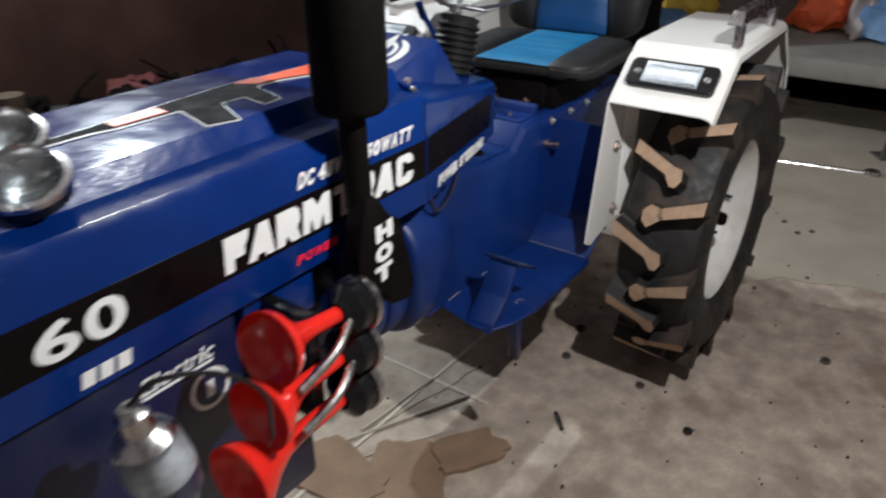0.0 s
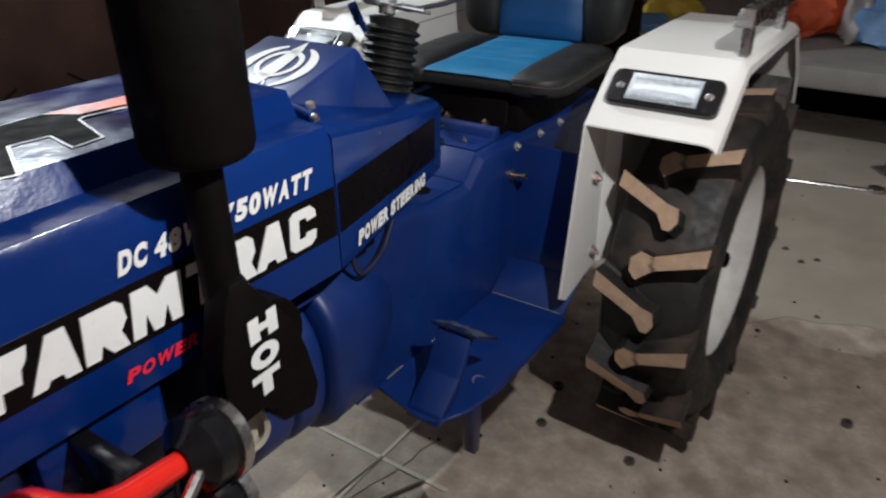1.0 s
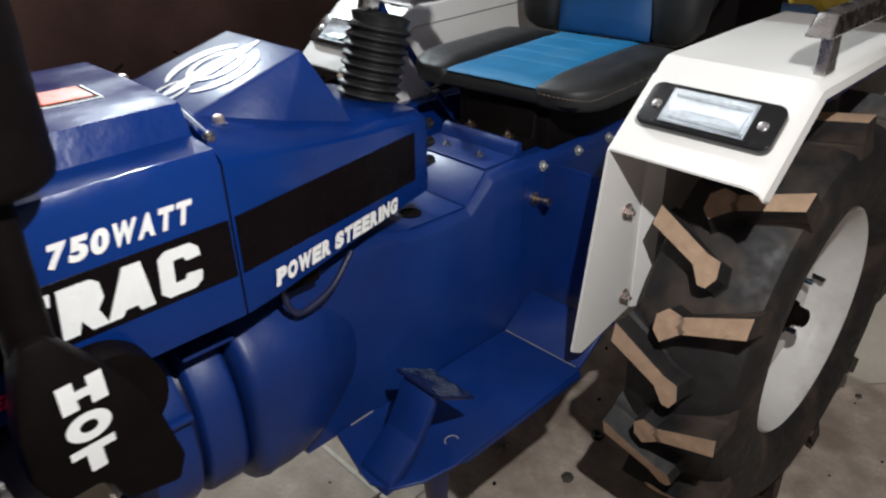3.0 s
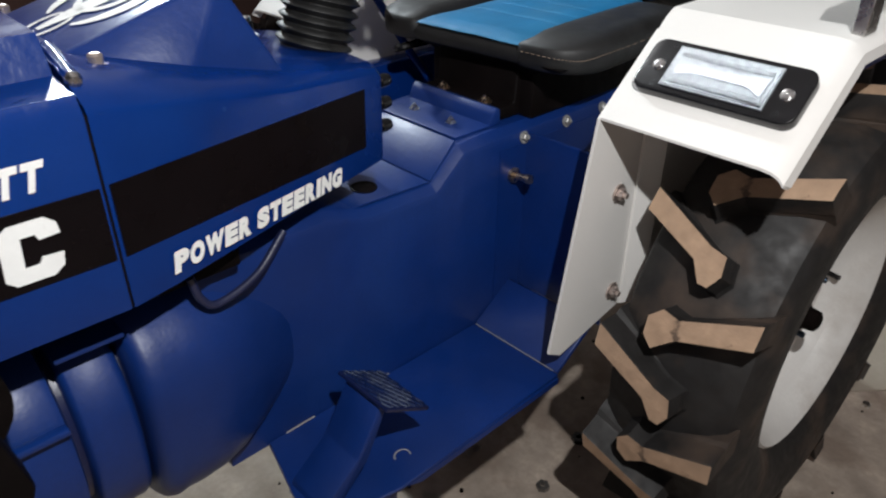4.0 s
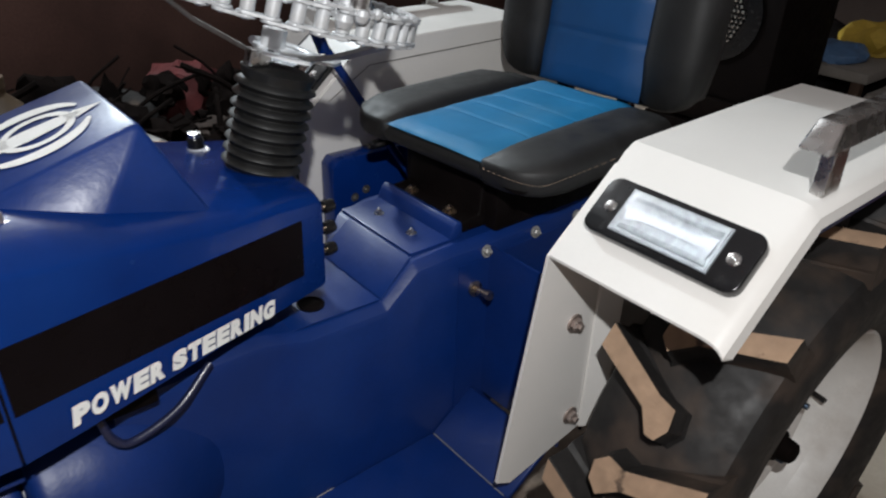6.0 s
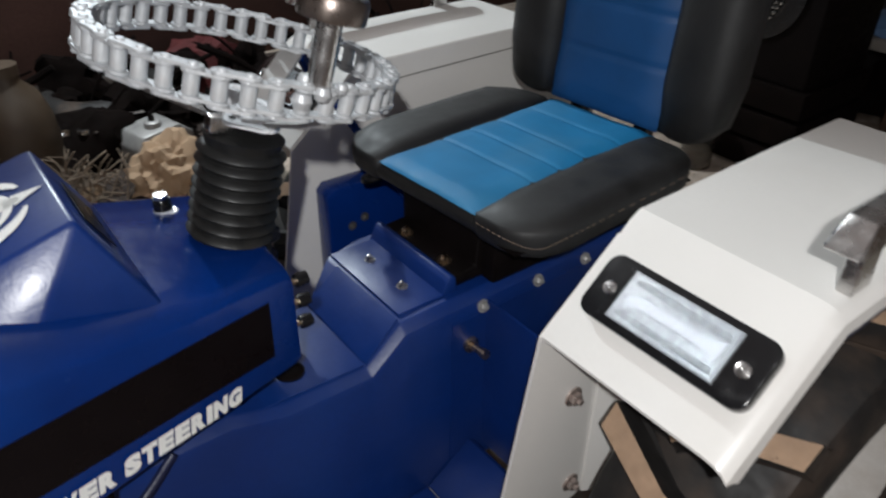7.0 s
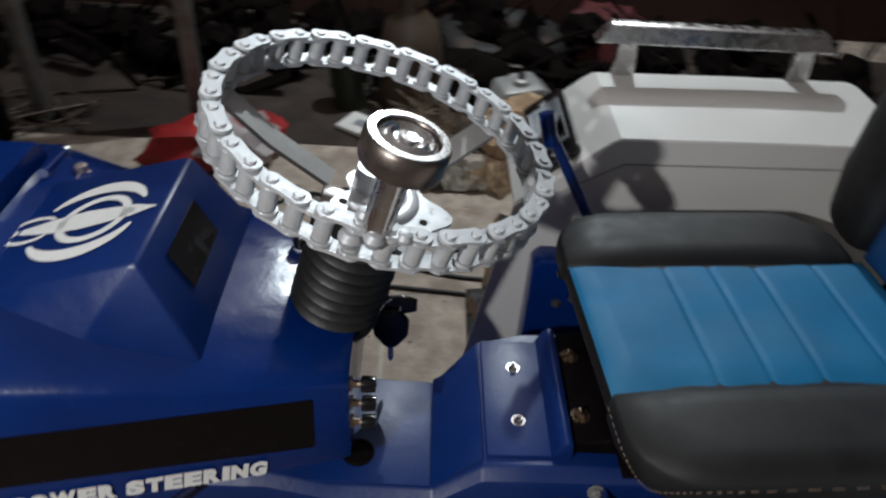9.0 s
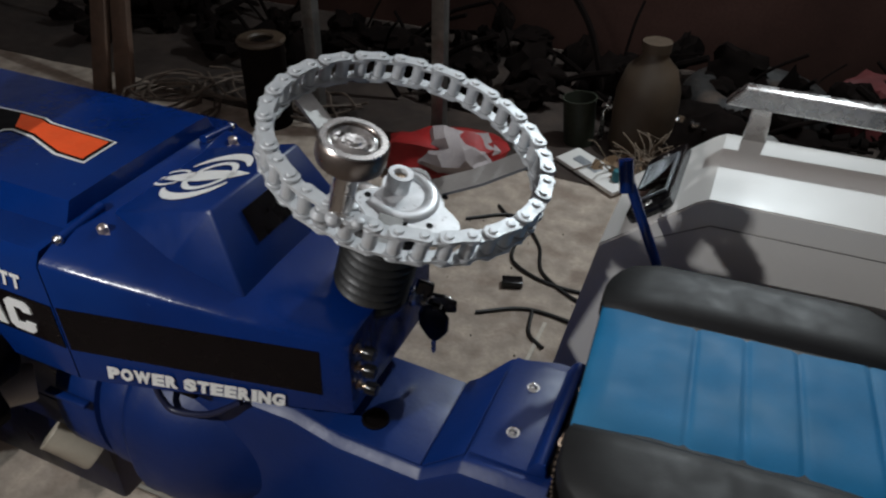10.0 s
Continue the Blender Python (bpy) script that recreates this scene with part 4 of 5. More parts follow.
part("horn_bracket", box(-0.90, -0.88, -0.25, -0.16, 0.49, 0.66, 0.003), BLACK, tractor, "black horn bracket")
for z in (0.615, 0.55):
    part("air_tube", tube(curve([(-0.84, -0.275, z + 0.03), (-0.90, -0.300, z + 0.015), (-0.96, -0.295, z - 0.01)]), 0.006, 8), STEEL, tractor, "bright air pipe")

# round headlamp low at the front
hl = part("headlamp", lathe([(0, -0.030), (0.010, -0.030), (0.013, -0.022), (0.018, -0.018), (0.018, 0.004), (0.028, 0.012), (0.034, 0.020), (0.030, 0.022), (0, 0.020)], 28), STEEL, tractor, "clear glass lamp with a bright metal cap", at((-1.140, -0.245, 0.655), (0.18, 0.0, -0.98)))
part("lens", lathe([(0.033, 0.020), (0.037, 0.032), (0.040, 0.070), (0.037, 0.105), (0.026, 0.128), (0, 0.136), (0, 0.133), (0.024, 0.125), (0.034, 0.104), (0.037, 0.070), (0.034, 0.033), (0.031, 0.020), (0.033, 0.020)], 28), LENS, hl).visible_shadow = False
part("inner_bulb", lathe([(0, 0.020), (0.010, 0.022), (0.012, 0.040), (0.019, 0.062), (0.016, 0.082), (0, 0.090)], 20), REFLECTOR, hl, "silvery inner bulb")
part("lamp_wire", tube(curve([(0, 0, -0.028), (0.03, 0.02, -0.05), (0.08, 0.05, -0.03), (0.11, 0.07, 0.02), (0.09, 0.09, 0.06)]), 0.003, 6), CABLE, hl)

# ---- seat ----


SEAT = Matrix.Translation((0.02, 0, 0)) @ pose(0, 0, 0, 0, 0, 4.2) @ Matrix.Translation((-0.02, 0, 0))


def pad_block(x0, x1, y0, y1, z0, z1, w, crown, corner=0.0, upright=False):
    """A stuffed pad with rounded edges. corner: radius of its outer corners, in plan or, if upright, seen from the front."""
    bm = box(x0, x1, y0, y1, z0, z1)
    bmesh.ops.subdivide_edges(bm, edges=bm.edges[:], cuts=6, use_grid_fill=True)
    cx, cy, cz = (x0 + x1) / 2, (y0 + y1) / 2, (z0 + z1) / 2
    for vv in bm.verts:
        px, py, pz = (vv.co.x - cx) / (x1 - x0) * 2, (vv.co.y - cy) / (y1 - y0) * 2, (vv.co.z - cz) / (z1 - z0) * 2
        d = Vector((max(0, abs(vv.co.x - cx) - ((x1 - x0) / 2 - w)), max(0, abs(vv.co.y - cy) - ((y1 - y0) / 2 - w)), max(0, abs(vv.co.z - cz) - ((z1 - z0) / 2 - w))))
        if d.length > w:
            k = w / d.length
            vv.co.x -= math.copysign(d.x * (1 - k), px)
            vv.co.y -= math.copysign(d.y * (1 - k), py)
            vv.co.z -= math.copysign(d.z * (1 - k), pz)
        if pz > 0:
            vv.co.z += crown * (1 - px**4) * (1 - py**4) * pz
        over = abs(vv.co.y) - (max(abs(y0), abs(y1)) - corner)
        if corner and over > 0:
            back_off = corner * (1 - math.sqrt(max(0.0, 1 - (over / corner) ** 2)))
            if upright:
                vv.co.z -= math.copysign(back_off * min(1.0, abs(pz) ** 3), pz)
            else:
                vv.co.x -= math.copysign(back_off * min(1.0, abs(px) ** 3), px)
    return bm


cushion = part("seat_cushion", pad_block(0.014, 0.362, -0.183, 0.183, 0.742, 0.772, 0.016, 0.004, 0.05), LEATHER, tractor, "black leatherette seat cushion", SEAT, sharp=80)
for s in (-1, 1):
    y0, y1 = (0.086, 0.192) if s > 0 else (-0.192, -0.086)
    part("bolster", pad_block(0.012, 0.354, y0, y1, 0.740, 0.781, 0.015, 0.007, 0.065), LEATHER, cushion, "padded black bolster", sharp=80)


def pleated(n0, n1, y0, y1, place, pleats, depth, crown):
    """A padded panel with cross seams: (along, across) to a point by place()."""
    bm = bmesh.new()
    nx, ny = 130, 10
    grid = []
    for i in range(nx + 1):
        row = []
        for j in range(ny + 1):
            a, b = i / nx, j / ny
            edge = min(1.0, min(a, 1 - a) * 14, min(b, 1 - b) * 7)
            seam = sum(math.exp(-(((a - s_) * 115) ** 2)) for s_ in pleats)
            puff = crown * math.sqrt(max(0, edge)) - depth * seam * min(1, edge + 0.2) + 0.0015 * noise.noise(Vector((a * 7, b * 4, y0)))
            row.append(bm.verts.new(place(n0 + (n1 - n0) * a, y0 + (y1 - y0) * b, puff)))
        grid.append(row)
    for i in range(nx):
        for j in range(ny):
            bm.faces.new((grid[i][j], grid[i + 1][j], grid[i + 1][j + 1], grid[i][j + 1]))
    return bm


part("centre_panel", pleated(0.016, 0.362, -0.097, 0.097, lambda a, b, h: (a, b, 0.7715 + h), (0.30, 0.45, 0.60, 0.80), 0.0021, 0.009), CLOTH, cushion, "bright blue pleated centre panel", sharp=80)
def stitches(points):
    """A row of short thread stitches along a line."""
    pts = curve(points, 12)
    bm = bmesh.new()
    for a, c in zip(pts[::2], pts[1::2]):
        tube([a, c], 0.0006, 4, bm)
    part("stitching", bm, STITCH, cushion, "tan stitched seam")


stitches([(0.06, -0.1915, 0.768), (0.12, -0.1925, 0.768), (0.24, -0.1925, 0.768), (0.36, -0.190, 0.768)])
stitches([(0.0115, -0.10, 0.766), (0.012, -0.15, 0.766), (0.018, -0.180, 0.767), (0.03, -0.1895, 0.768), (0.06, -0.1915, 0.768)])

BT = SEAT @ pose(0.350, 0, 0.771, 0, 5, 0)
backrest = part("backrest", pad_block(0.012, 0.085, -0.188, 0.188, 0.0, 0.52, 0.032, 0.0, 0.05, True), LEATHER, tractor, "black leatherette backrest", BT, sharp=80)
for s in (-1, 1):
    y0, y1 = (0.092, 0.194) if s > 0 else (-0.194, -0.092)
    part("bolster", pad_block(-0.012, 0.070, y0, y1, 0.004, 0.52, 0.034, 0.0, 0.06, True), LEATHER, backrest, "padded black side bolster", sharp=80)
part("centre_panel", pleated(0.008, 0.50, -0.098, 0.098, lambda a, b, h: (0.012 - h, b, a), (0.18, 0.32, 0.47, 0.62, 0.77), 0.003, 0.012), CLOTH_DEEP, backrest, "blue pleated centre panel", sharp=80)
for y in (-0.06, 0.06):
    part("seat_hinge", box(0.378, 0.400, y - 0.012, y + 0.012, 0.72, 0.80, 0.003), BLACK, tractor, "black seat hinge", SEAT)

# ---- fenders with their lamps and grab rails ----
PROFILE = [(-0.033, 0.735), (0.078, 0.831), (0.091, 0.8385), (0.30, 0.842), (0.466, 0.842), (0.478, 0.838), (0.59, 0.728), (0.65, 0.58)]


def fender(s):
    def Y(y):
        return y * s

    top = bmesh.new()
    pts = [(x, z) for x, z in PROFILE]
    ys = [0.268, 0.454, 0.466, 0.4745, 0.4805]
    drop = [0.0, 0.0, 0.0012, 0.0045, 0.0105]
    rows = []
    for x, z in pts:
        rows.append([(x, Y(y), z - d) for y, d in zip(ys, drop)])
    outer = []
    for i, (x, z) in enumerate(pts):
        a, b = Vector(pts[max(i - 1, 0)]), Vector(pts[min(i + 1, len(pts) - 1)])
        n = Vector((-(b - a).y, (b - a).x)).normalized()
        outer.append((x - n.x * 0.022, Y(0.483), z - n.y * 0.022))
    upper = [[top.verts.new(p) for p in (*r, o)] for r, o in zip(rows, outer)]
    under = [[top.verts.new((p[0], p[1] - s * (0.003 if k == 5 else 0.0), p[2] - 0.003)) for k, p in enumerate((*r, o))] for r, o in zip(rows, outer)]
    for layer in (upper, under):
        for a, b_ in zip(layer, layer[1:]):
            for k in range(5):
                top.faces.new((a[k], a[k + 1], b_[k + 1], b_[k]))
    for k in (0, 5):
        for a, b_, c_, d_ in zip(upper, upper[1:], under, under[1:]):
            top.faces.new((a[k], b_[k], d_[k], c_[k]))
    for a, c_ in ((upper[0], under[0]), (upper[-1], under[-1])):
        for k in range(5):
            top.faces.new((a[k], a[k + 1], c_[k + 1], c_[k]))
    f = part("fender", top, WHITE, tractor, "cream-white sheet-metal fender", sharp=25)
    front = [(-0.033, 0.733), (0.066, 0.817), (0.066, 0.436), (-0.060, 0.410), (-0.084, 0.424)]
    rest = [(0.066, 0.817)] + [(x, z - 0.002) for x, z in PROFILE[1:]] + [(0.64, 0.44), (0.066, 0.436)]
    part("inner_panel", prism(front, Y(0.264), Y(0.268), "xz"), WHITE, f)
    part("inner_panel", prism(rest, Y(0.266), Y(0.270), "xz"), WHITE, f)
    flange = loft([[(0.064, Y(0.2685), z), (0.064, Y(0.272), z), (0.092, Y(0.288), z), (0.092, Y(0.284), z)] for z in (0.438, 0.806)])
    part("flange", flange, WHITE, f)
    part("edging", sheet([(p[0] + 0.0, p[1], p[2] - 0.001) for p in outer[1:6]], (0, -s * 0.004, 0), 0.004), BLUE_DARK, f, "dark edging strip")
    for x, z in ((0.026, 0.621), (0.043, 0.467)):
        put_bolt((x, Y(0.2685), z), (0, s, 0), PINKISH, f, 0.0075)
    part("crease", tube([(0.02, Y(0.2635), 0.757), (0.10, Y(0.2635), 0.804), (0.46, Y(0.2635), 0.811)], 0.0008, 5), DULL, f, "thin dark crease line")
    # lamp on the sloping front face
    e = Vector((0.111, 0, 0.096)).normalized()
    n = Vector((-e.z, 0, e.x))
    c = Vector((0.0245, Y(0.3735), 0.7850))
    m = Matrix.Translation(c) @ Matrix((Vector((0, -1, 0)), e, n)).transposed().to_4x4()
    outline = []
    for cx, cy, a0 in ((0.077, 0.020, 0), (-0.077, 0.020, 90), (-0.077, -0.020, 180), (0.077, -0.020, 270)):
        outline += [(cx + 0.0135 * math.cos(radians(a0 + k * 18)), cy + 0.0135 * math.sin(radians(a0 + k * 18))) for k in range(6)]
    bez = prism(outline, -0.002, 0.012, "xy", 0.0045, 3)
    lamp = part("fender_lamp", bez, BLACK, f, "black oblong fender lamp with clear ribbed lens", m)
    return f, lamp, m


for s in (-1, 1):
    f, lamp, m = fender(s)
    rect = ((-1, -1), (1, -1), (1, 1), (-1, 1))
    tray = loft([[(x * 0.0575, y * 0.0255, 0.0125) for x, y in rect], [(x * 0.0575, y * 0.0255, 0.0150) for x, y in rect], [(x * 0.055, y * 0.0235, 0.0150) for x, y in rect], [(x * 0.050, y * 0.0190, 0.0126) for x, y in rect]])
    part("reflector", tray, REFLECTOR, f, "silver lamp reflector", m)
    part("diffuser", plate([(-0.050, 0.002), (-0.048, -0.011), (-0.034, -0.004), (0.030, -0.004), (0.048, -0.012), (0.050, 0.011), (0.034, 0.006), (-0.034, 0.006)], (0, 0, 0.0134), (1, 0, 0), (0, 1, 0), 0.0006), DIFFUSER, f, "white lamp diffuser", m)
    ribs = bmesh.new()
    for k in range(-26, 27):
        box(k * 0.0019 - 0.0005, k * 0.0019 + 0.0005, -0.0188, -0.0135, 0.0132, 0.0146, 0, 1, ribs)
        box(k * 0.0019 - 0.0005, k * 0.0019 + 0.0005, 0.0135, 0.0188, 0.0132, 0.0146, 0, 1, ribs)
    part("lens_ribs", ribs, REFLECTOR, f, "fine ribs inside the lamp glass", m)
    pane = part("lens", box(-0.0555, 0.0555, -0.024, 0.024, 0.0152, 0.0164, 0.0004), LENS, f, "clear lamp lens", m)
    pane.visible_shadow = False
    for x in (-0.0715, 0.0715):
        part("screw", lathe([(0.0075, 0.0118), (0.007, 0.0128), (0.0056, 0.0122), (0.0052, 0.0140), (0.0015, 0.0146), (0, 0.0138)], 14), STEEL, f, "", m @ Matrix.Translation((x, -0.001, 0)))
    yr = 0.462
    rail = loft([[(0.078, s * (yr + 0.016), 0.889), (0.078, s * (yr - 0.016), 0.889), (0.100, s * (yr - 0.012), 0.915), (0.100, s * (yr + 0.012), 0.915)], [(0.425, s * (yr + 0.016), 0.889), (0.425, s * (yr - 0.016), 0.889), (0.405, s * (yr - 0.012), 0.915), (0.405, s * (yr + 0.012), 0.915)]])
    grab = part("grab_rail", rounded(rail, 0.002, 1), STEEL, tractor, "polished steel grab rail on the fender")
    for x in (0.128, 0.384):
        part("rail_post", prism([(x - 0.016, 0.838), (x + 0.016, 0.838), (x + 0.013, 0.890), (x - 0.013, 0.890)], s * yr - 0.007, s * yr + 0.007, "xz", 0.001, 1), STEEL, grab)

part("gear_lever", tube([(0.120, 0.150, 0.62), (0.085, 0.200, 0.70), (-0.010, 0.236, 0.868)], 0.0068, 10), BLUE, tractor, "blue gear lever")
part("lever_grip", tube([(-0.004, 0.229, 0.846), (-0.011, 0.236, 0.872), (-0.014, 0.239, 0.884)], 0.0095, 12), BLUE, tractor, "blue lever grip")

# ---- rear wheels ----
AX, AZ, TR = 0.315, 0.380, 0.380
prof = [(0.205, -0.070), (0.212, -0.078), (0.235, -0.090), (0.285, -0.096), (0.312, -0.092), (0.328, -0.083), (0.337, -0.06), (0.341, -0.03), (0.342, 0.0), (0.341, 0.03), (0.337, 0.06), (0.328, 0.083), (0.312, 0.092), (0.285, 0.096), (0.235, 0.090), (0.212, 0.078), (0.205, 0.070)]
rim_prof = [(0.0, -0.002), (0.050, -0.002), (0.058, 0.004), (0.104, 0.004), (0.116, 0.012), (0.128, 0.014), (0.140, 0.004), (0.152, -0.016), (0.166, -0.006), (0.176, 0.030), (0.186, 0.050), (0.198, 0.060), (0.206, 0.070), (0.201, 0.073), (0.190, 0.064), (0.178, 0.036), (0.168, -0.03), (0.19, -0.06), (0.207, -0.075), (0.200, -0.08), (0.165, -0.05), (0.152, -0.024), (0.10, -0.006), (0.0, -0.010)]


def lug_mesh(hand):
    """One tread bar: from the shoulder to a knobbed end at the middle. Angles in degrees round the wheel, y across."""
    if hand > 0:
        out = [(124.0, 0.092), (128.7, 0.092), (133.0, 0.008), (136.4, -0.018), (134.4, -0.032), (130.8, -0.033), (128.6, -0.018), (129.3, 0.004)]
    else:
        out = [(136.2, -0.088), (140.8, -0.088), (146.2, -0.010), (149.9, 0.006), (150.0, 0.018), (147.4, 0.028), (143.8, 0.024), (143.0, 0.002)]
    bm = bmesh.new()
    rings = []
    for r, grow in ((0.318, 1.42), (0.341, 1.26), (0.347, 1.12), (0.3775, 1.0), (TR, 0.975)):
        ca = sum(a for a, _ in out) / len(out)
        cb = sum(b for _, b in out) / len(out)
        ring_ = []
        for a, b in out:
            aa, bb = radians(ca + (a - ca) * grow), cb + (b - cb) * (1 if abs(b) > 0.08 else 1 + (grow - 1) * 0.4)
            ring_.append(bm.verts.new((r * math.cos(aa), -bb, r * math.sin(aa))))
        rings.append(ring_)
    for a, b in zip(rings, rings[1:]):
        for k in range(len(a)):
            j = (k + 1) % len(a)
            f_ = bm.faces.new((a[k], a[j], b[j], b[k]))
            f_.material_index = 0
    top = bm.faces.new(rings[-1])
    top.material_index = 1
    bmesh.ops.recalc_face_normals(bm, faces=bm.faces[:])
    me = bpy.data.meshes.new("lug")
    bm.to_mesh(me)
    bm.free()
    me.materials.append(TYRE)
    me.materials.append(LUG_TOP)
    return me


lugs = {1: lug_mesh(1), -1: lug_mesh(-1)}
NLUG = 13


def rear_wheel(s):
    base = Matrix.Translation((AX, s * 0.404, AZ)) @ (Matrix.Identity(4) if s < 0 else Matrix.Diagonal((1, -1, 1, 1)))
    face = Matrix.Translation((AX, s * 0.404, AZ)) @ axes((0, s, 0))
    w = part("rear_wheel", lathe(rim_prof, 48), RIM, tractor, "white painted steel rear wheel rim", face)
    inv = face.inverted()
    part("tyre", lathe(prof, 72), TYRE, w, "dusty black tractor tyre")
    for k in range(NLUG):
        for hand in (1, -1):
            part("lug", None, TYRE, w, m=inv @ base @ pose(0, 0, 0, 0, -360 / NLUG * k, 0), mesh=lugs[hand])
    stud = bolt(0.0085, 0.009)
    lathe([(0, 0.008), (0.0052, 0.008), (0.0052, 0.026), (0.0044, 0.028), (0, 0.028)], 10, stud)
    nut = None
    for k in range(5):
        a = radians(72 * k + 20)
        place = Matrix.Translation((0.082 * math.cos(a), 0.082 * math.sin(a), 0.004))
        if nut is None:
            nut = part("wheel_nut", stud, BLUED, w, "blue-black wheel nut on its stud", place)
        else:
            part("wheel_nut", None, BLUED, w, "blue-black wheel nut on its stud", place, mesh=nut.data)
    part("hub_cap", lathe([(0.040, -0.002), (0.038, 0.010), (0.026, 0.014), (0.024, 0.036), (0.018, 0.040), (0.016, 0.056), (0.010, 0.060), (0, 0.060)], 20), RUST, w, "dark greasy axle end")
    part("valve", tube([(0.158, 0.0, -0.008), (0.150, 0.0, 0.030)], 0.0045, 8), BLACK, w)
    return w


rear_wheel(-1)
rear_wheel(1)
part("rear_axle", lathe([(0, -0.33), (0.045, -0.33), (0.045, 0.33), (0, 0.33)], 20), BLUE_DARK, tractor, "blue rear axle tube", at((AX, 0, AZ), (0, 1, 0)))

# ---- things lying about ----
rnd = random.Random(7)


def lump(sx, sy, sz, rough=0.25, seed=0, sub=3, flat=True):
    """A crumpled, sagging body that stands on z = 0."""
    bm = bmesh.new()
    bmesh.ops.create_icosphere(bm, subdivisions=sub, radius=1)
    off = Vector((seed * 3.1, seed * 1.7, seed))
    for vv in bm.verts:
        d = vv.co.normalized()
        k = 1 + rough * (noise.noise(d * 1.6 + off) + 0.5 * noise.noise(d * 4.1 + off) + 0.3 * noise.noise(d * 9 + off))
        vv.co = Vector((d.x * sx * k, d.y * sy * k, max(-0.35, d.z) * sz * k))
    low = min(vv.co.z for vv in bm.verts)
    for vv in bm.verts:
        vv.co.z -= low
    return bm


def crumple(w, d, h, seed, n=14):
    """A creased sheet lying on the ground, with a thickness."""
    bm = bmesh.new()
    g = [[bm.verts.new((w * (i / n - 0.5), d * (j / n - 0.5), 0.004 + h * abs(noise.noise(Vector((i * 0.31, j * 0.37, seed))) + 0.5 * noise.noise(Vector((i * 0.8, j * 0.7, seed + 5)))))) for j in range(n + 1)] for i in range(n + 1)]
    for i in range(n):
        for j in range(n):
            bm.faces.new((g[i][j], g[i + 1][j], g[i + 1][j + 1], g[i][j + 1]))
    bmesh.ops.solidify(bm, geom=bm.faces[:], thickness=0.002)
    low = min(vv.co.z for vv in bm.verts)
    for vv in bm.verts:
        vv.co.z -= low
    return bm


def solo(name, bm, mt, label, category, m=None, sharp=38, group="", kind=""):
    return tagged(part(name, bm, mt, None, "", m, sharp), label, category, group, kind)


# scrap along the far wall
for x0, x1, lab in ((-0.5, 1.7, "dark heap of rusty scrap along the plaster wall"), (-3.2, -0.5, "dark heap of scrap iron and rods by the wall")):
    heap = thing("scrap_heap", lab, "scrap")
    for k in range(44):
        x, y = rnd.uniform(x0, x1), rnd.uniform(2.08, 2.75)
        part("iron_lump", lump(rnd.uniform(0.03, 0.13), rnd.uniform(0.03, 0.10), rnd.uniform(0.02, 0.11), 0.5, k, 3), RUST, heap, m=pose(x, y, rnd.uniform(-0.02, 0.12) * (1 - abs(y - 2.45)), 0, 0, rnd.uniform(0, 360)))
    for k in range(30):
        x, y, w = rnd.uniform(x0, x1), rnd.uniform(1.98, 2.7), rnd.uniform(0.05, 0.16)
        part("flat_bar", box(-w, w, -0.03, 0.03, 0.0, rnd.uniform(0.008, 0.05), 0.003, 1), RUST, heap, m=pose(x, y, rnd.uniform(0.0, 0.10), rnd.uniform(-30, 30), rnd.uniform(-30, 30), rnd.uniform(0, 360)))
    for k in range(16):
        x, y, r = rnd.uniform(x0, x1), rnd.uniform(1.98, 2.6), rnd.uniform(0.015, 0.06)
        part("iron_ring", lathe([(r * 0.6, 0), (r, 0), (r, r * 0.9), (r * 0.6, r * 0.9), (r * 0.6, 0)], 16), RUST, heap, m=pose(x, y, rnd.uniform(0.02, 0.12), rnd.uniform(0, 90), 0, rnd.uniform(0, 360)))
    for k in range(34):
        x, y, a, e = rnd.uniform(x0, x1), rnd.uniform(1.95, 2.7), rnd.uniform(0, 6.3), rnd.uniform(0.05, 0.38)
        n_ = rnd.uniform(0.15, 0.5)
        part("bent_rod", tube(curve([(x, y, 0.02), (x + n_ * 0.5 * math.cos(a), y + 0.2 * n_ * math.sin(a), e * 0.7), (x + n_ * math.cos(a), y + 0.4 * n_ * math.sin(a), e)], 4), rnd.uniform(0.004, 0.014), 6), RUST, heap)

# engine casting on the scrap
cast = thing("metal_casting", "grey aluminium engine casting with a bolt on top", "engine part", pose(0.20, 1.95, 0.0, 0, 0, 14))
cb = prism([(-0.115, 0), (-0.115, 0.09), (-0.085, 0.135), (0.06, 0.145), (0.115, 0.10), (0.115, 0)], -0.08, 0.08, "xz", 0.010)
lathe([(0, 0.13), (0.030, 0.13), (0.030, 0.158), (0.022, 0.163), (0, 0.163)], 18, cb, Matrix.Translation((-0.01, -0.02, 0)))
part("housing", cb, BRUSHED, cast)
for k in range(4):
    part("rib", box(-0.082 + k * 0.05, -0.075 + k * 0.05, -0.086, 0.086, 0.015, 0.125, 0.002, 1), BRUSHED, cast)
part("stud", lathe([(0, 0.160), (0.013, 0.160), (0.013, 0.178), (0.008, 0.180), (0.008, 0.196), (0, 0.198)], 6), BLACK, cast, "black stud", Matrix.Translation((-0.01, -0.02, 0)))
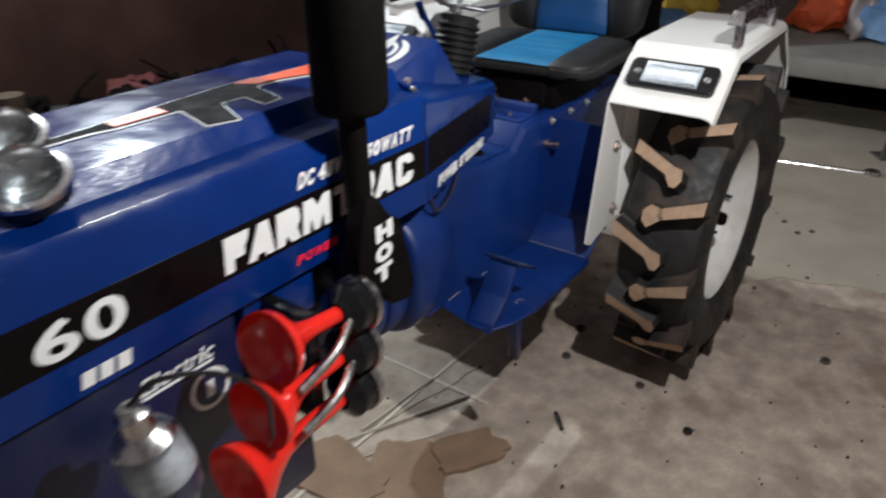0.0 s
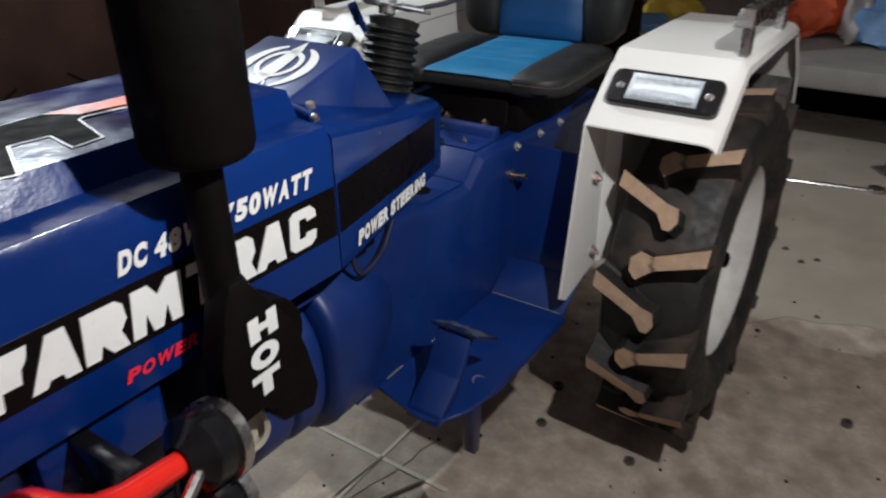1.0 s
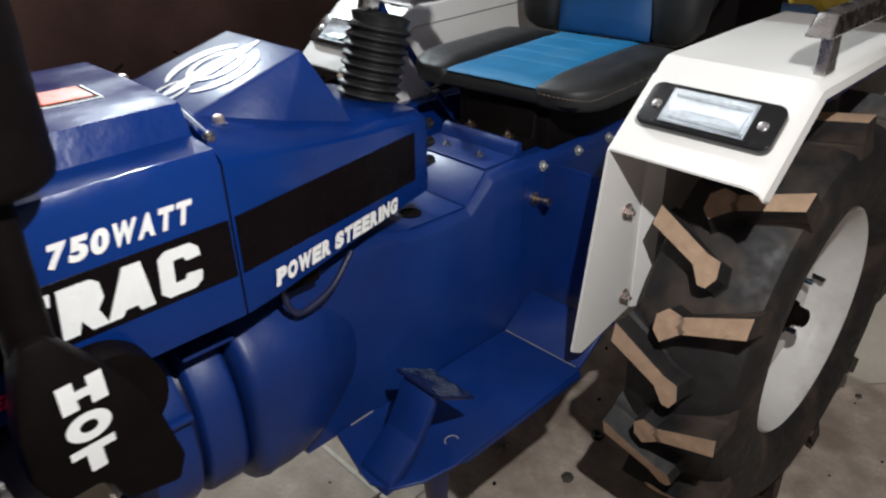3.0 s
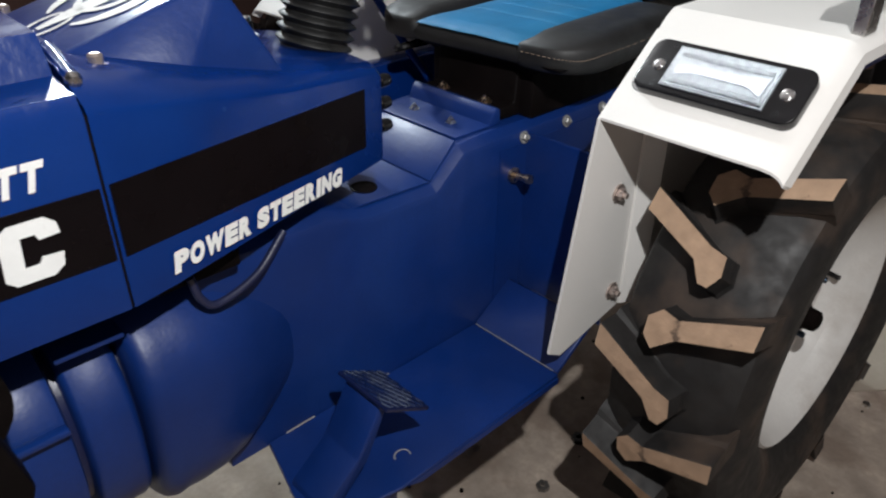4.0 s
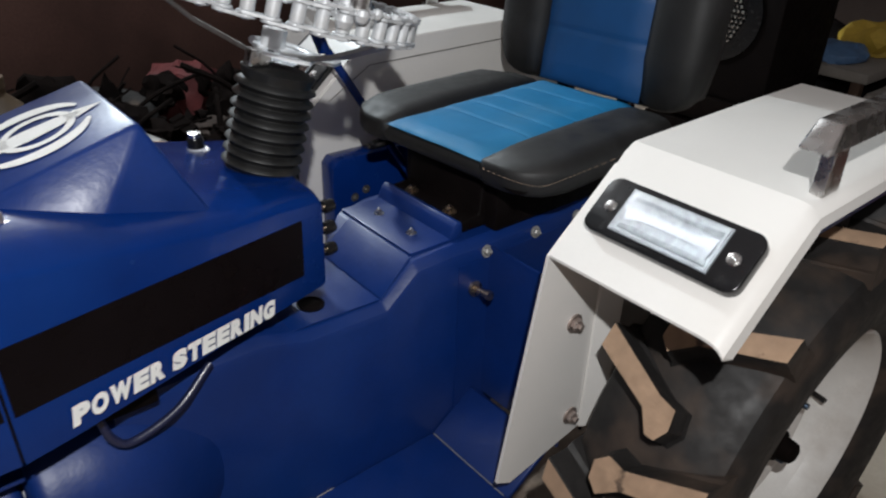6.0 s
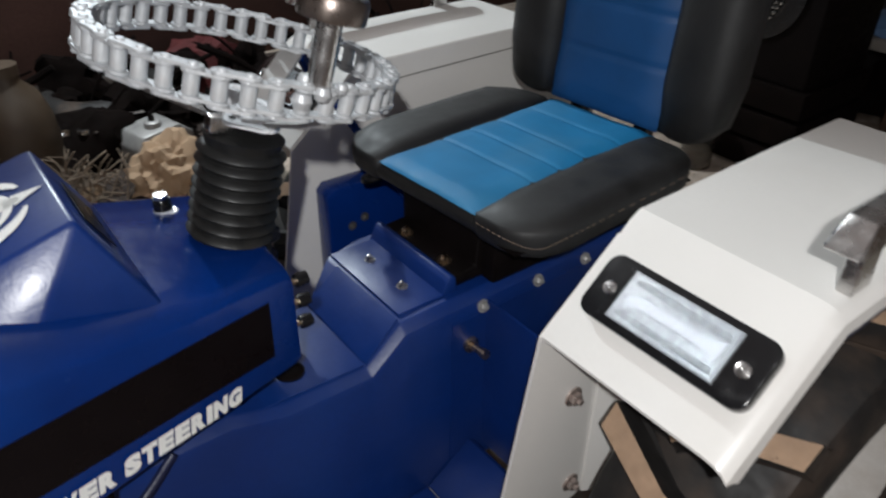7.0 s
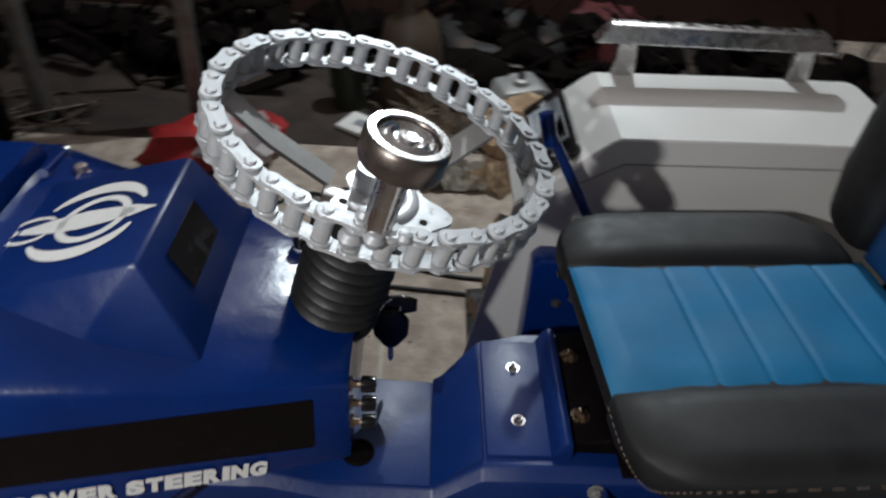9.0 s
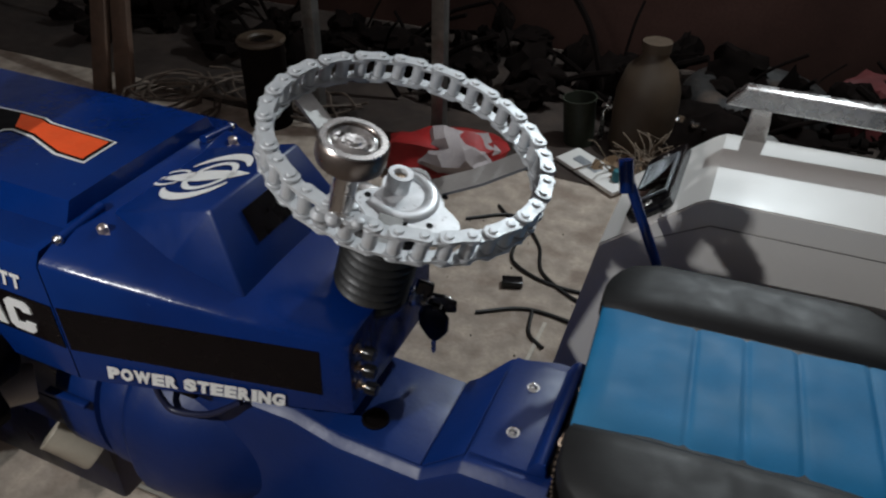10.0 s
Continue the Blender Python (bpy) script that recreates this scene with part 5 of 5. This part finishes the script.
for p, q_, r in (((-0.06, 2.10, 0.155), (0.21, 2.06, 0.150), 0.0085), ((-0.02, 2.00, 0.150), (0.08, 2.06, 0.158), 0.007), ((-0.09, 2.04, 0.11), (0.02, 1.97, 0.15), 0.008)):
    bar = joined(tube([p, q_], r, 8, None, 0.6), lathe([(0.010, -0.007), (0.021, -0.007), (0.022, 0.0), (0.021, 0.007), (0.010, 0.007), (0.010, -0.007)], 14), Matrix.Translation(p))
    solo("spanner", bar, STEEL, "bright steel ring spanner on the scrap", "spanner", group="spanners on the scrap")
solo("scrap_block", lump(0.20, 0.13, 0.135, 0.3, 21), RUST, "rusty iron lump under the spanners", "scrap", pose(0.02, 2.06, 0))

# paper by the scrap
solo("paper_bag", lump(0.135, 0.10, 0.125, 0.42, 18, 4), CARD, "crumpled brown paper bag on the floor", "bag", pose(0.17, 1.71, 0, 0, 0, 20), 24)
for k, (x, y, w, mt, lab) in enumerate(((-0.06, 1.49, 0.22, PAPER, "crumpled pale packing paper on the floor"), (0.10, 1.50, 0.20, CARD, "crumpled brown wrapping paper on the floor"), (0.42, 1.60, 0.24, PAPER, "crumpled pale packing paper on the floor"), (-0.20, 1.78, 0.26, CARD, "crumpled brown wrapping paper on the floor"))):
    solo("crumpled_paper", crumple(w, w * 0.8, 0.075, k * 2.3), mt, lab, "paper", pose(x, y, 0.0, 0, 0, k * 50), 20)
straw = bmesh.new()
for k in range(90):
    x, y, a, n_ = -0.10 + rnd.gauss(0, 0.07), 1.78 + rnd.gauss(0, 0.07), rnd.uniform(0, 6.3), rnd.uniform(0.05, 0.16)
    h0, h1 = rnd.uniform(0.003, 0.06), rnd.uniform(0.01, 0.17)
    tube(curve([(x, y, h0), (x + 0.5 * n_ * math.cos(a), y + 0.5 * n_ * math.sin(a), (h0 + h1) * 0.6), (x + n_ * math.cos(a + 0.4), y + n_ * math.sin(a + 0.4), h1)], 3), rnd.uniform(0.0012, 0.0035), 5, straw)
solo("straw_tangle", straw, STRAW, "tangle of pale dry straw and twigs on the floor", "straw", kind="stuff")
board = thing("switch_board", "white board with a teal indicator lamp", "board", pose(-0.31, 1.74, 0.0, 0, 0, -34) @ pose(0, 0, 0.012, 5, 0, 0))
part("panel", box(-0.15, 0.15, -0.055, 0.055, 0.0, 0.016, 0.003), WHITE, board)
part("slot", box(-0.10, 0.02, -0.018, 0.018, 0.0165, 0.019, 0.001), REFLECTOR, board)
part("indicator", lathe([(0, 0.016), (0.019, 0.016), (0.019, 0.045), (0.014, 0.056), (0, 0.060)], 14), TEAL, board, "teal lamp cap", Matrix.Translation((0.10, 0.012, 0)))

sack = thing("red_sack", "glossy red and white plastic sack on the floor", "sack", pose(-0.83, 1.57, 0, 0, 0, 18))
part("body", lump(0.22, 0.13, 0.10, 0.35, 3), RED_CLOTH, sack, sharp=30)
part("print", lump(0.15, 0.105, 0.105, 0.4, 5), WHITE_SACK, sack, "crumpled white print", pose(0.04, -0.035, 0.008), sharp=30)
sack2 = thing("red_sack", "dark red cloth sack slumped at the wall", "sack", pose(0.62, 2.56, 0, 0, 0, 40))
part("body", lump(0.20, 0.14, 0.17, 0.35, 8), MAROON, sack2, sharp=30)
solo("old_tyre", lathe([(0.22 + 0.075 * math.cos(a), 0.075 + 0.075 * math.sin(a)) for a in [2 * math.pi * i / 14 for i in range(15)]], 48), TYRE, "worn black tyre lying by the wall", "tyre", pose(0.16, 2.47, 0))

for x, y, r in ((-1.47, 1.76, 0.024), (-0.93, 1.76, 0.024)):
    post = thing("steel_post", "grey painted steel post with a foot plate", "post", Matrix.Translation((x, y, 0)), group="posts by the wall")
    part("tube", box(-r, r, -r, r, 0.008, 2.9, 0.003), DULL, post)
    part("foot_plate", box(-0.06, 0.06, -0.06, 0.06, 0, 0.008, 0.002), RUST, post)
for k, (x, lean) in enumerate(((-2.40, 0), (-2.27, 3))):
    m = pose(x, 1.52, 0.0, 0, 0, lean) @ pose(0, 0, 0, -28, -15, 0)
    solo("wooden_plank", box(-0.045, 0.045, -0.014, 0.014, 0.012, 2.5, 0.003), WOOD, "rough brown wooden plank leaning on the wall", "plank", m, group="planks against the wall")

coil = thing("wire_coil", "tangled coil of brown wire on the floor", "wire", Matrix.Translation((-2.06, 1.56, 0)))
for k in range(9):
    r0, cx, cy = rnd.uniform(0.10, 0.20), rnd.uniform(-0.08, 0.08), rnd.uniform(-0.08, 0.08)
    pts = [(cx + r0 * math.cos(a) * rnd.uniform(0.94, 1.06), cy + r0 * math.sin(a) * rnd.uniform(0.94, 1.06), 0.012 + k * 0.009 + 0.012 * math.sin(2 * a + k)) for a in [2 * math.pi * i / 22 for i in range(23)]]
    part("strand", tube(pts, 0.0055, 6), WIRE, coil)
coil = thing("wire_tangle", "loose brown wires strewn over the scrap", "wire", Matrix.Translation((-1.75, 1.75, 0.0)))
for k in range(7):
    pts = [(-0.35 + 0.1 * i + rnd.uniform(-0.02, 0.02), 0.12 * math.sin(i * 0.9 + k) + rnd.uniform(-0.02, 0.02), 0.006 + 0.05 * abs(math.sin(i * 0.7 + k * 1.3))) for i in range(9)]
    part("strand", tube(curve(pts, 4), 0.005, 6), WIRE, coil)

drum = thing("paint_tin", "dark tin drum with a pale rim lid", "tin", Matrix.Translation((-1.60, 1.61, 0)))
part("shell", lathe([(0, 0), (0.085, 0), (0.088, 0.02), (0.085, 0.18), (0.086, 0.31), (0.085, 0.33), (0, 0.33)], 28), RUST, drum)
part("lid", lathe([(0.045, 0.332), (0.090, 0.332), (0.093, 0.340), (0.086, 0.348), (0.050, 0.348), (0.045, 0.340)], 28), BEIGE, drum, "pale ring lid")
jar = thing("plastic_jar", "beige ribbed plastic jar with a screw neck", "jar", Matrix.Translation((-0.21, 2.02, 0)))
part("body", lathe([(0, 0), (0.10, 0), (0.12, 0.03), (0.115, 0.10), (0.12, 0.16), (0.115, 0.24), (0.09, 0.32), (0.05, 0.36), (0.045, 0.40)], 28), BEIGE, jar)
part("cap", lathe([(0.044, 0.385), (0.052, 0.385), (0.052, 0.42), (0, 0.425)], 24), BEIGE, jar)
solo("green_tin", lathe([(0.0, 0.004), (0.058, 0.0), (0.062, 0.18), (0.066, 0.185), (0.060, 0.185), (0.054, 0.012), (0, 0.012)], 20), GREEN, "dull green open tin", "tin", pose(-0.43, 1.97, 0.0, 0, -5, 0))
for k, (x, y, turn, n_) in enumerate(((-0.36, 2.03, 5, 0.13), (-0.27, 1.97, 60, 0.09), (-0.22, 2.05, -12, 0.15), (-0.13, 2.00, 25, 0.10))):
    tap = thing("pipe_fitting", "bright metal pipe tap on the scrap", "fitting", pose(x, y, 0, 0, 0, turn), group="fittings on the scrap")
    part("body", tube([(0, 0, 0.0), (0, 0, 0.125), (0.012, 0, 0.140), (n_, 0, 0.144)], 0.010, 10), STEEL, tap)
    part("collar", lathe([(0, 0), (0.017, 0), (0.017, 0.018), (0, 0.018)], 6), BRASS, tap, "", at((n_ * 0.5, 0, 0.143), (1, 0, 0)))
    part("handle", tube([(0.012, -0.035, 0.160), (0.012, 0.035, 0.164)], 0.005, 8), STEEL, tap)
    part("stem", tube([(0.012, 0, 0.138), (0.012, 0, 0.162)], 0.005, 8), BRASS, tap)
solo("red_grip", tube([(-0.24, 2.12, 0.020), (-0.13, 2.10, 0.020)], 0.019, 12, None, 0.8), RED_CLOTH, "red plastic tool grip on the scrap", "tool")

for k, pts in enumerate((
    [(-0.62, 1.28, 0.005), (-0.48, 1.36, 0.006), (-0.36, 1.24, 0.005), (-0.30, 1.10, 0.005), (-0.12, 1.00, 0.005), (0.10, 0.98, 0.006), (0.35, 1.05, 0.005)],
    [(-0.55, 1.40, 0.005), (-0.44, 1.28, 0.005), (-0.40, 1.12, 0.006), (-0.22, 1.06, 0.005), (0.0, 1.12, 0.006), (0.28, 1.30, 0.005)],
    [(-0.42, 0.86, 0.005), (-0.30, 0.93, 0.005), (-0.15, 0.925, 0.006), (0.05, 0.90, 0.005), (0.25, 0.84, 0.005)],
    [(-0.28, 0.93, 0.005), (-0.26, 0.84, 0.005), (-0.21, 0.80, 0.005)],
)):
    solo("floor_cable", tube(curve(pts), 0.0055, 8), CABLE, "black cable looped over the dusty floor", "cable", group="cables on the floor")
solo("cable_plug", box(-0.03, 0.03, -0.018, 0.018, 0, 0.022, 0.004), BLACK, "black plug on the floor", "plug", pose(-0.37, 1.02, 0, 0, 0, 20))

# behind the tractor
bench = thing("cement_bench", "low grey cement bench by the rear wall", "bench")
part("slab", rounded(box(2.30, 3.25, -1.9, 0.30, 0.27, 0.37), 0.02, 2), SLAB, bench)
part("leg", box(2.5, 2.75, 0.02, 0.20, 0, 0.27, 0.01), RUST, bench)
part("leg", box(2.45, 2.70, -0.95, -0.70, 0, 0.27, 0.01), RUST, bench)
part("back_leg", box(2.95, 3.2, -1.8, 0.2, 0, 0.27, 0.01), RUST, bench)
for name, place, dims, mt, seed, lab in (
    ("plastic_bag", (3.00, -0.14, 0.37), (0.13, 0.15, 0.15), ORANGE_SACK, 2, "orange-red crumpled plastic bag on the bench"),
    ("plastic_bag", (2.92, -0.50, 0.37), (0.14, 0.19, 0.17), BLUE_SACK, 4, "blue and white plastic bag on the bench"),
    ("plastic_bag", (2.98, -0.86, 0.37), (0.14, 0.18, 0.16), RED_CLOTH, 6, "dark red crumpled bag on the bench"),
    ("plastic_bag", (2.90, -0.36, 0.37), (0.09, 0.07, 0.19), WHITE_SACK, 9, "white crumpled plastic bag on the bench"),
):
    solo(name, lump(*dims, 0.35, seed), mt, lab, "bag", Matrix.Translation(place), 30, "bags on the bench")
cyl = thing("gas_bottle", "dark red metal bottle on the floor", "bottle", Matrix.Translation((2.16, -0.98, 0)))
part("shell", lathe([(0, 0), (0.10, 0), (0.11, 0.02), (0.11, 0.20), (0.08, 0.27), (0.03, 0.29)], 24), RED_CLOTH, cyl)
part("valve", lathe([(0, 0.285), (0.03, 0.285), (0.025, 0.33), (0, 0.335)], 12), DULL, cyl)
solo("iron_bracket", joined(box(-0.05, 0.05, -0.04, 0.04, 0, 0.012, 0.003), box(-0.05, -0.038, -0.04, 0.04, 0.0, 0.10, 0.003)), DULL, "dark iron bracket on the floor", "bracket", pose(2.20, -0.66, 0, 0, 0, 35))

wr = thing("spanner", "bright steel ring spanner on the floor", "spanner", Matrix.Translation((0, 0, 0)))
part("shaft", tube([(1.86, -0.24, 0.008), (1.93, -0.62, 0.008)], 0.010, 10, None, 0.7), STEEL, wr)
part("ring_end", lathe([(0.016, 0), (0.030, 0), (0.032, 0.010), (0.030, 0.020), (0.016, 0.020), (0.016, 0)], 16), STEEL, wr, "", Matrix.Translation((1.938, -0.648, 0.0)))

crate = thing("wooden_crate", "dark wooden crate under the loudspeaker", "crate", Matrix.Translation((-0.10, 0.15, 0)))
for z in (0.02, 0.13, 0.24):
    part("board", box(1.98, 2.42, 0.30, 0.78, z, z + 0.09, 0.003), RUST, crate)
spk = thing("loudspeaker", "black loudspeaker cabinet with a round grille", "loudspeaker", Matrix.Translation((-0.10, 0.15, 0.33)))
part("cabinet", box(2.00, 2.40, 0.32, 0.76, 0, 0.72, 0.012), SOOT, spk)
part("cone", lathe([(0.16, 0), (0.155, 0.008), (0.06, -0.0), (0.04, 0.012), (0, 0.016)], 32), BLACK, spk, "round cone", at((1.998, 0.55, 0.30), (-1, 0, 0)))
gr = bmesh.new()
for k in range(13):
    for j in range(13):
        y, z = (k - 6) * 0.017 + (j % 2) * 0.0085, (j - 6) * 0.017
        if math.hypot(y, z) < 0.105:
            lathe([(0, 0), (0.0062, 0), (0.0048, 0.004), (0, 0.0055)], 6, gr, at((1.985, 0.55 + y, 0.30 + z), (-1, 0, 0)))
part("grille", gr, STEEL, spk, "perforated metal grille")
part("grille_ring", lathe([(0.11, 0), (0.165, 0), (0.165, 0.012), (0.11, 0.012), (0.11, 0)], 32), BLACK, spk, "", at((1.998, 0.55, 0.30), (-1, 0, 0)))
bottle = thing("glass_jar", "dusty glass jar on the floor", "jar", Matrix.Translation((1.78, 0.74, 0)))
part("body", lathe([(0, 0), (0.055, 0), (0.06, 0.01), (0.06, 0.13), (0.045, 0.16), (0.045, 0.18), (0.041, 0.18), (0.041, 0.16), (0.055, 0.128), (0.055, 0.012), (0, 0.008)], 24), LENS, bottle)
part("contents", lathe([(0, 0.010), (0.052, 0.012), (0.052, 0.07), (0, 0.075)], 20), BEIGE, bottle)
part("lid", lathe([(0.040, 0.175), (0.049, 0.175), (0.049, 0.197), (0, 0.20)], 20), DULL, bottle)
solo("tarpaulin", lump(0.28, 0.45, 0.33, 0.3, 12, 4), SOOT, "black tarpaulin bundle behind the loudspeaker", "tarpaulin", pose(2.95, 0.75, 0), 30)
table = thing("side_table", "grey-topped low table with a yellow cloth", "table")
part("top", box(2.45, 3.1, 0.35, 0.95, 0.36, 0.40, 0.006), SLAB, table)
for x in (2.5, 3.05):
    for y in (0.40, 0.90):
        part("leg", box(x - 0.02, x + 0.02, y - 0.02, y + 0.02, 0, 0.36, 0.003), WOOD, table)
solo("yellow_cloth", lump(0.12, 0.16, 0.09, 0.35, 15), YELLOW, "crumpled yellow cloth on the table", "cloth", Matrix.Translation((2.85, 0.50, 0.40)), 30)
solo("blue_cloth", lump(0.14, 0.10, 0.05, 0.35, 16), BLUE_SACK, "folded blue cloth on the table", "cloth", Matrix.Translation((2.62, 0.55, 0.40)), 30)

# on the floor round the wheel
for k, (a, b_) in enumerate((((-0.637, 0.129), (-0.236, -0.064)), ((-0.485, 0.071), (-0.23, 0.048)), ((-0.56, 0.02), (-0.36, -0.10)))):
    r = 0.0035 if k < 2 else 0.002
    solo("white_rod", tube([(*a, r + 0.001), (*b_, r + 0.001)], r, 8), PAPER, "thin white welding rod on the floor", "rod", group="rods on the floor")
solo("black_rod", tube([(-0.170, -0.271, 0.006), (-0.214, -0.309, 0.006)], 0.005, 8), BLACK, "short black bolt shank on the floor", "bolt")
for k, (x, y, r, mt) in enumerate(((0.192, -0.158, 0.014, BLACK), (0.053, -0.185, 0.012, DULL), (0.046, -0.394, 0.012, DULL), (0.423, -0.755, 0.014, DULL), (-0.05, -0.55, 0.012, BLACK), (0.70, -0.50, 0.008, STEEL), (0.86, -0.62, 0.008, STEEL), (1.25, -0.46, 0.010, DULL), (1.18, -0.52, 0.010, DULL), (1.22, -0.56, 0.010, DULL))):
    solo("washer_nut", lathe([(r * 0.45, 0), (r, 0), (r, r * 0.7), (r * 0.45, r * 0.7), (r * 0.45, 0)], 6), mt, "small dark nut lying on the floor", "nut", Matrix.Translation((x, y, 0)), group="nuts on the floor")
for k, (x, y) in enumerate(((0.026, -0.031), (-0.115, -0.07))):
    solo("paper_scrap", crumple(0.035, 0.03, 0.012, 30 + k, 5), PAPER, "small white paper scrap on the floor", "paper", pose(x, y, 0.0, 0, 0, 30 * k))
# ragged brown sheets: floor stains and shadow put into flat shapes
stain_shadow = material("stain_shadow_brown", (0.24, 0.155, 0.10), 0.85, 0, 0.25, 10, 120, 0.3, 0, (0.12, 0.075, 0.05), 0.5)
for k, (x, y, w, d) in enumerate(((-0.52, -0.10, 0.11, 0.08), (-0.62, 0.03, 0.12, 0.07), (-0.40, -0.17, 0.09, 0.05))):
    edge = []
    for i_ in range(26):
        a = 2 * math.pi * i_ / 26
        r = 1 + 0.3 * noise.noise(Vector((math.cos(a) * 1.5, math.sin(a) * 1.5, k * 3.0))) + rnd.uniform(-0.08, 0.08)
        edge.append((w * r * math.copysign(abs(math.cos(a)) ** 0.6, math.cos(a)), d * r * math.copysign(abs(math.sin(a)) ** 0.6, math.sin(a))))
    solo("stain_shadow_sheet", prism(edge, 0.0, 0.005 + 0.003 * k, "xy"), stain_shadow, "flat brown sheet painting floor stains and shadow", "cardboard", pose(x, y, 0.0, 0, 0, 25 + 60 * k), 20)
grit = bmesh.new()
for k in range(420):
    x, y, r = rnd.uniform(-0.9, 2.4), rnd.uniform(-1.5, 1.5), rnd.uniform(0.0012, 0.0045)
    b_ = bmesh.new()
    bmesh.ops.create_icosphere(b_, subdivisions=1, radius=r)
    joined(grit, b_, Matrix.Translation((x, y, r * 0.6)) @ pose(0, 0, 0, rnd.uniform(0, 90), 0, rnd.uniform(0, 360)))
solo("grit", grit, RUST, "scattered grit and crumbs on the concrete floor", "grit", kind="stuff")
flr = bpy.data.objects["floor"]
for a in ((-0.238, -0.228, -0.12, 0.9), (-0.9, 0.3, 0.045, 0.053)):
    part("tile_joint", box(a[0], a[1], a[2], a[3], 0.0, 0.0040), material("pale_grout", (0.52, 0.47, 0.40), 0.85, 0, 0.15, 30, 160, 0.3), flr, "pale grout line")
# sheet with its own tone, shaped like the floor lit between shadows
pale = []
for (ax_, ay_), (bx_, by_) in zip(((-0.09, 0.42), (-0.09, 0.22), (-0.13, -0.02), (-0.48, 0.06), (-1.05, 0.19), (-1.05, 0.42)), ((-0.09, 0.22), (-0.13, -0.02), (-0.48, 0.06), (-1.05, 0.19), (-1.05, 0.42), (-0.09, 0.42))):
    for k in range(10):
        pale.append((ax_ + (bx_ - ax_) * k / 10 + rnd.uniform(-0.006, 0.006), ay_ + (by_ - ay_) * k / 10 + rnd.uniform(-0.006, 0.006)))
part("lit_floor_patch", prism(pale, 0.0, 0.0020, "xy"), material("lit_floor_tone", (0.37, 0.305, 0.245), 0.8, 0, 0.28, 12, 110, 0.6, 0, (0.20, 0.15, 0.115), 0.7), flr, "floor sheet in the outline of a lit patch")
# floor area of a paler tone with a wavy edge
patch = []
for k in range(40):
    a = 2 * math.pi * k / 40
    r = 1 + 0.10 * math.sin(3 * a + 1) + 0.06 * math.sin(7 * a) + 0.04 * math.sin(13 * a + 2)
    patch.append((1.72 + 1.02 * r * math.cos(a), -0.55 + 0.62 * r * math.sin(a)))
part("pale_floor_patch", prism(patch, 0.0, 0.0025, "xy"), material("pale_floor", (0.36, 0.31, 0.25), 0.85, 0, 0.12, 4, 130, 0.5, 0, (0.25, 0.20, 0.15), 0.5), flr, "paler floor patch")

# wide floor sheet along the far wall, much darker than the concrete
dark_outline = []
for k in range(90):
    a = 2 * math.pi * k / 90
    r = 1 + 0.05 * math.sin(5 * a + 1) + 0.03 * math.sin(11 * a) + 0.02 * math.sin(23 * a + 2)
    dark_outline.append((-1.1 + 3.0 * r * math.copysign(abs(math.cos(a)) ** 0.5, math.cos(a)), min(2.89, 2.32 + 0.66 * r * math.copysign(abs(math.sin(a)) ** 0.6, math.sin(a)))))
part("dark_floor_patch", prism(dark_outline, 0.0, 0.003, "xy"), material("dark_floor", (0.030, 0.019, 0.0145), 0.9, 0, 0.4, 7, 120, 0.6, 0, (0.065, 0.045, 0.034), 0.5, 0.1, 0.15, 0.5), flr, "much darker floor sheet under the scrap")
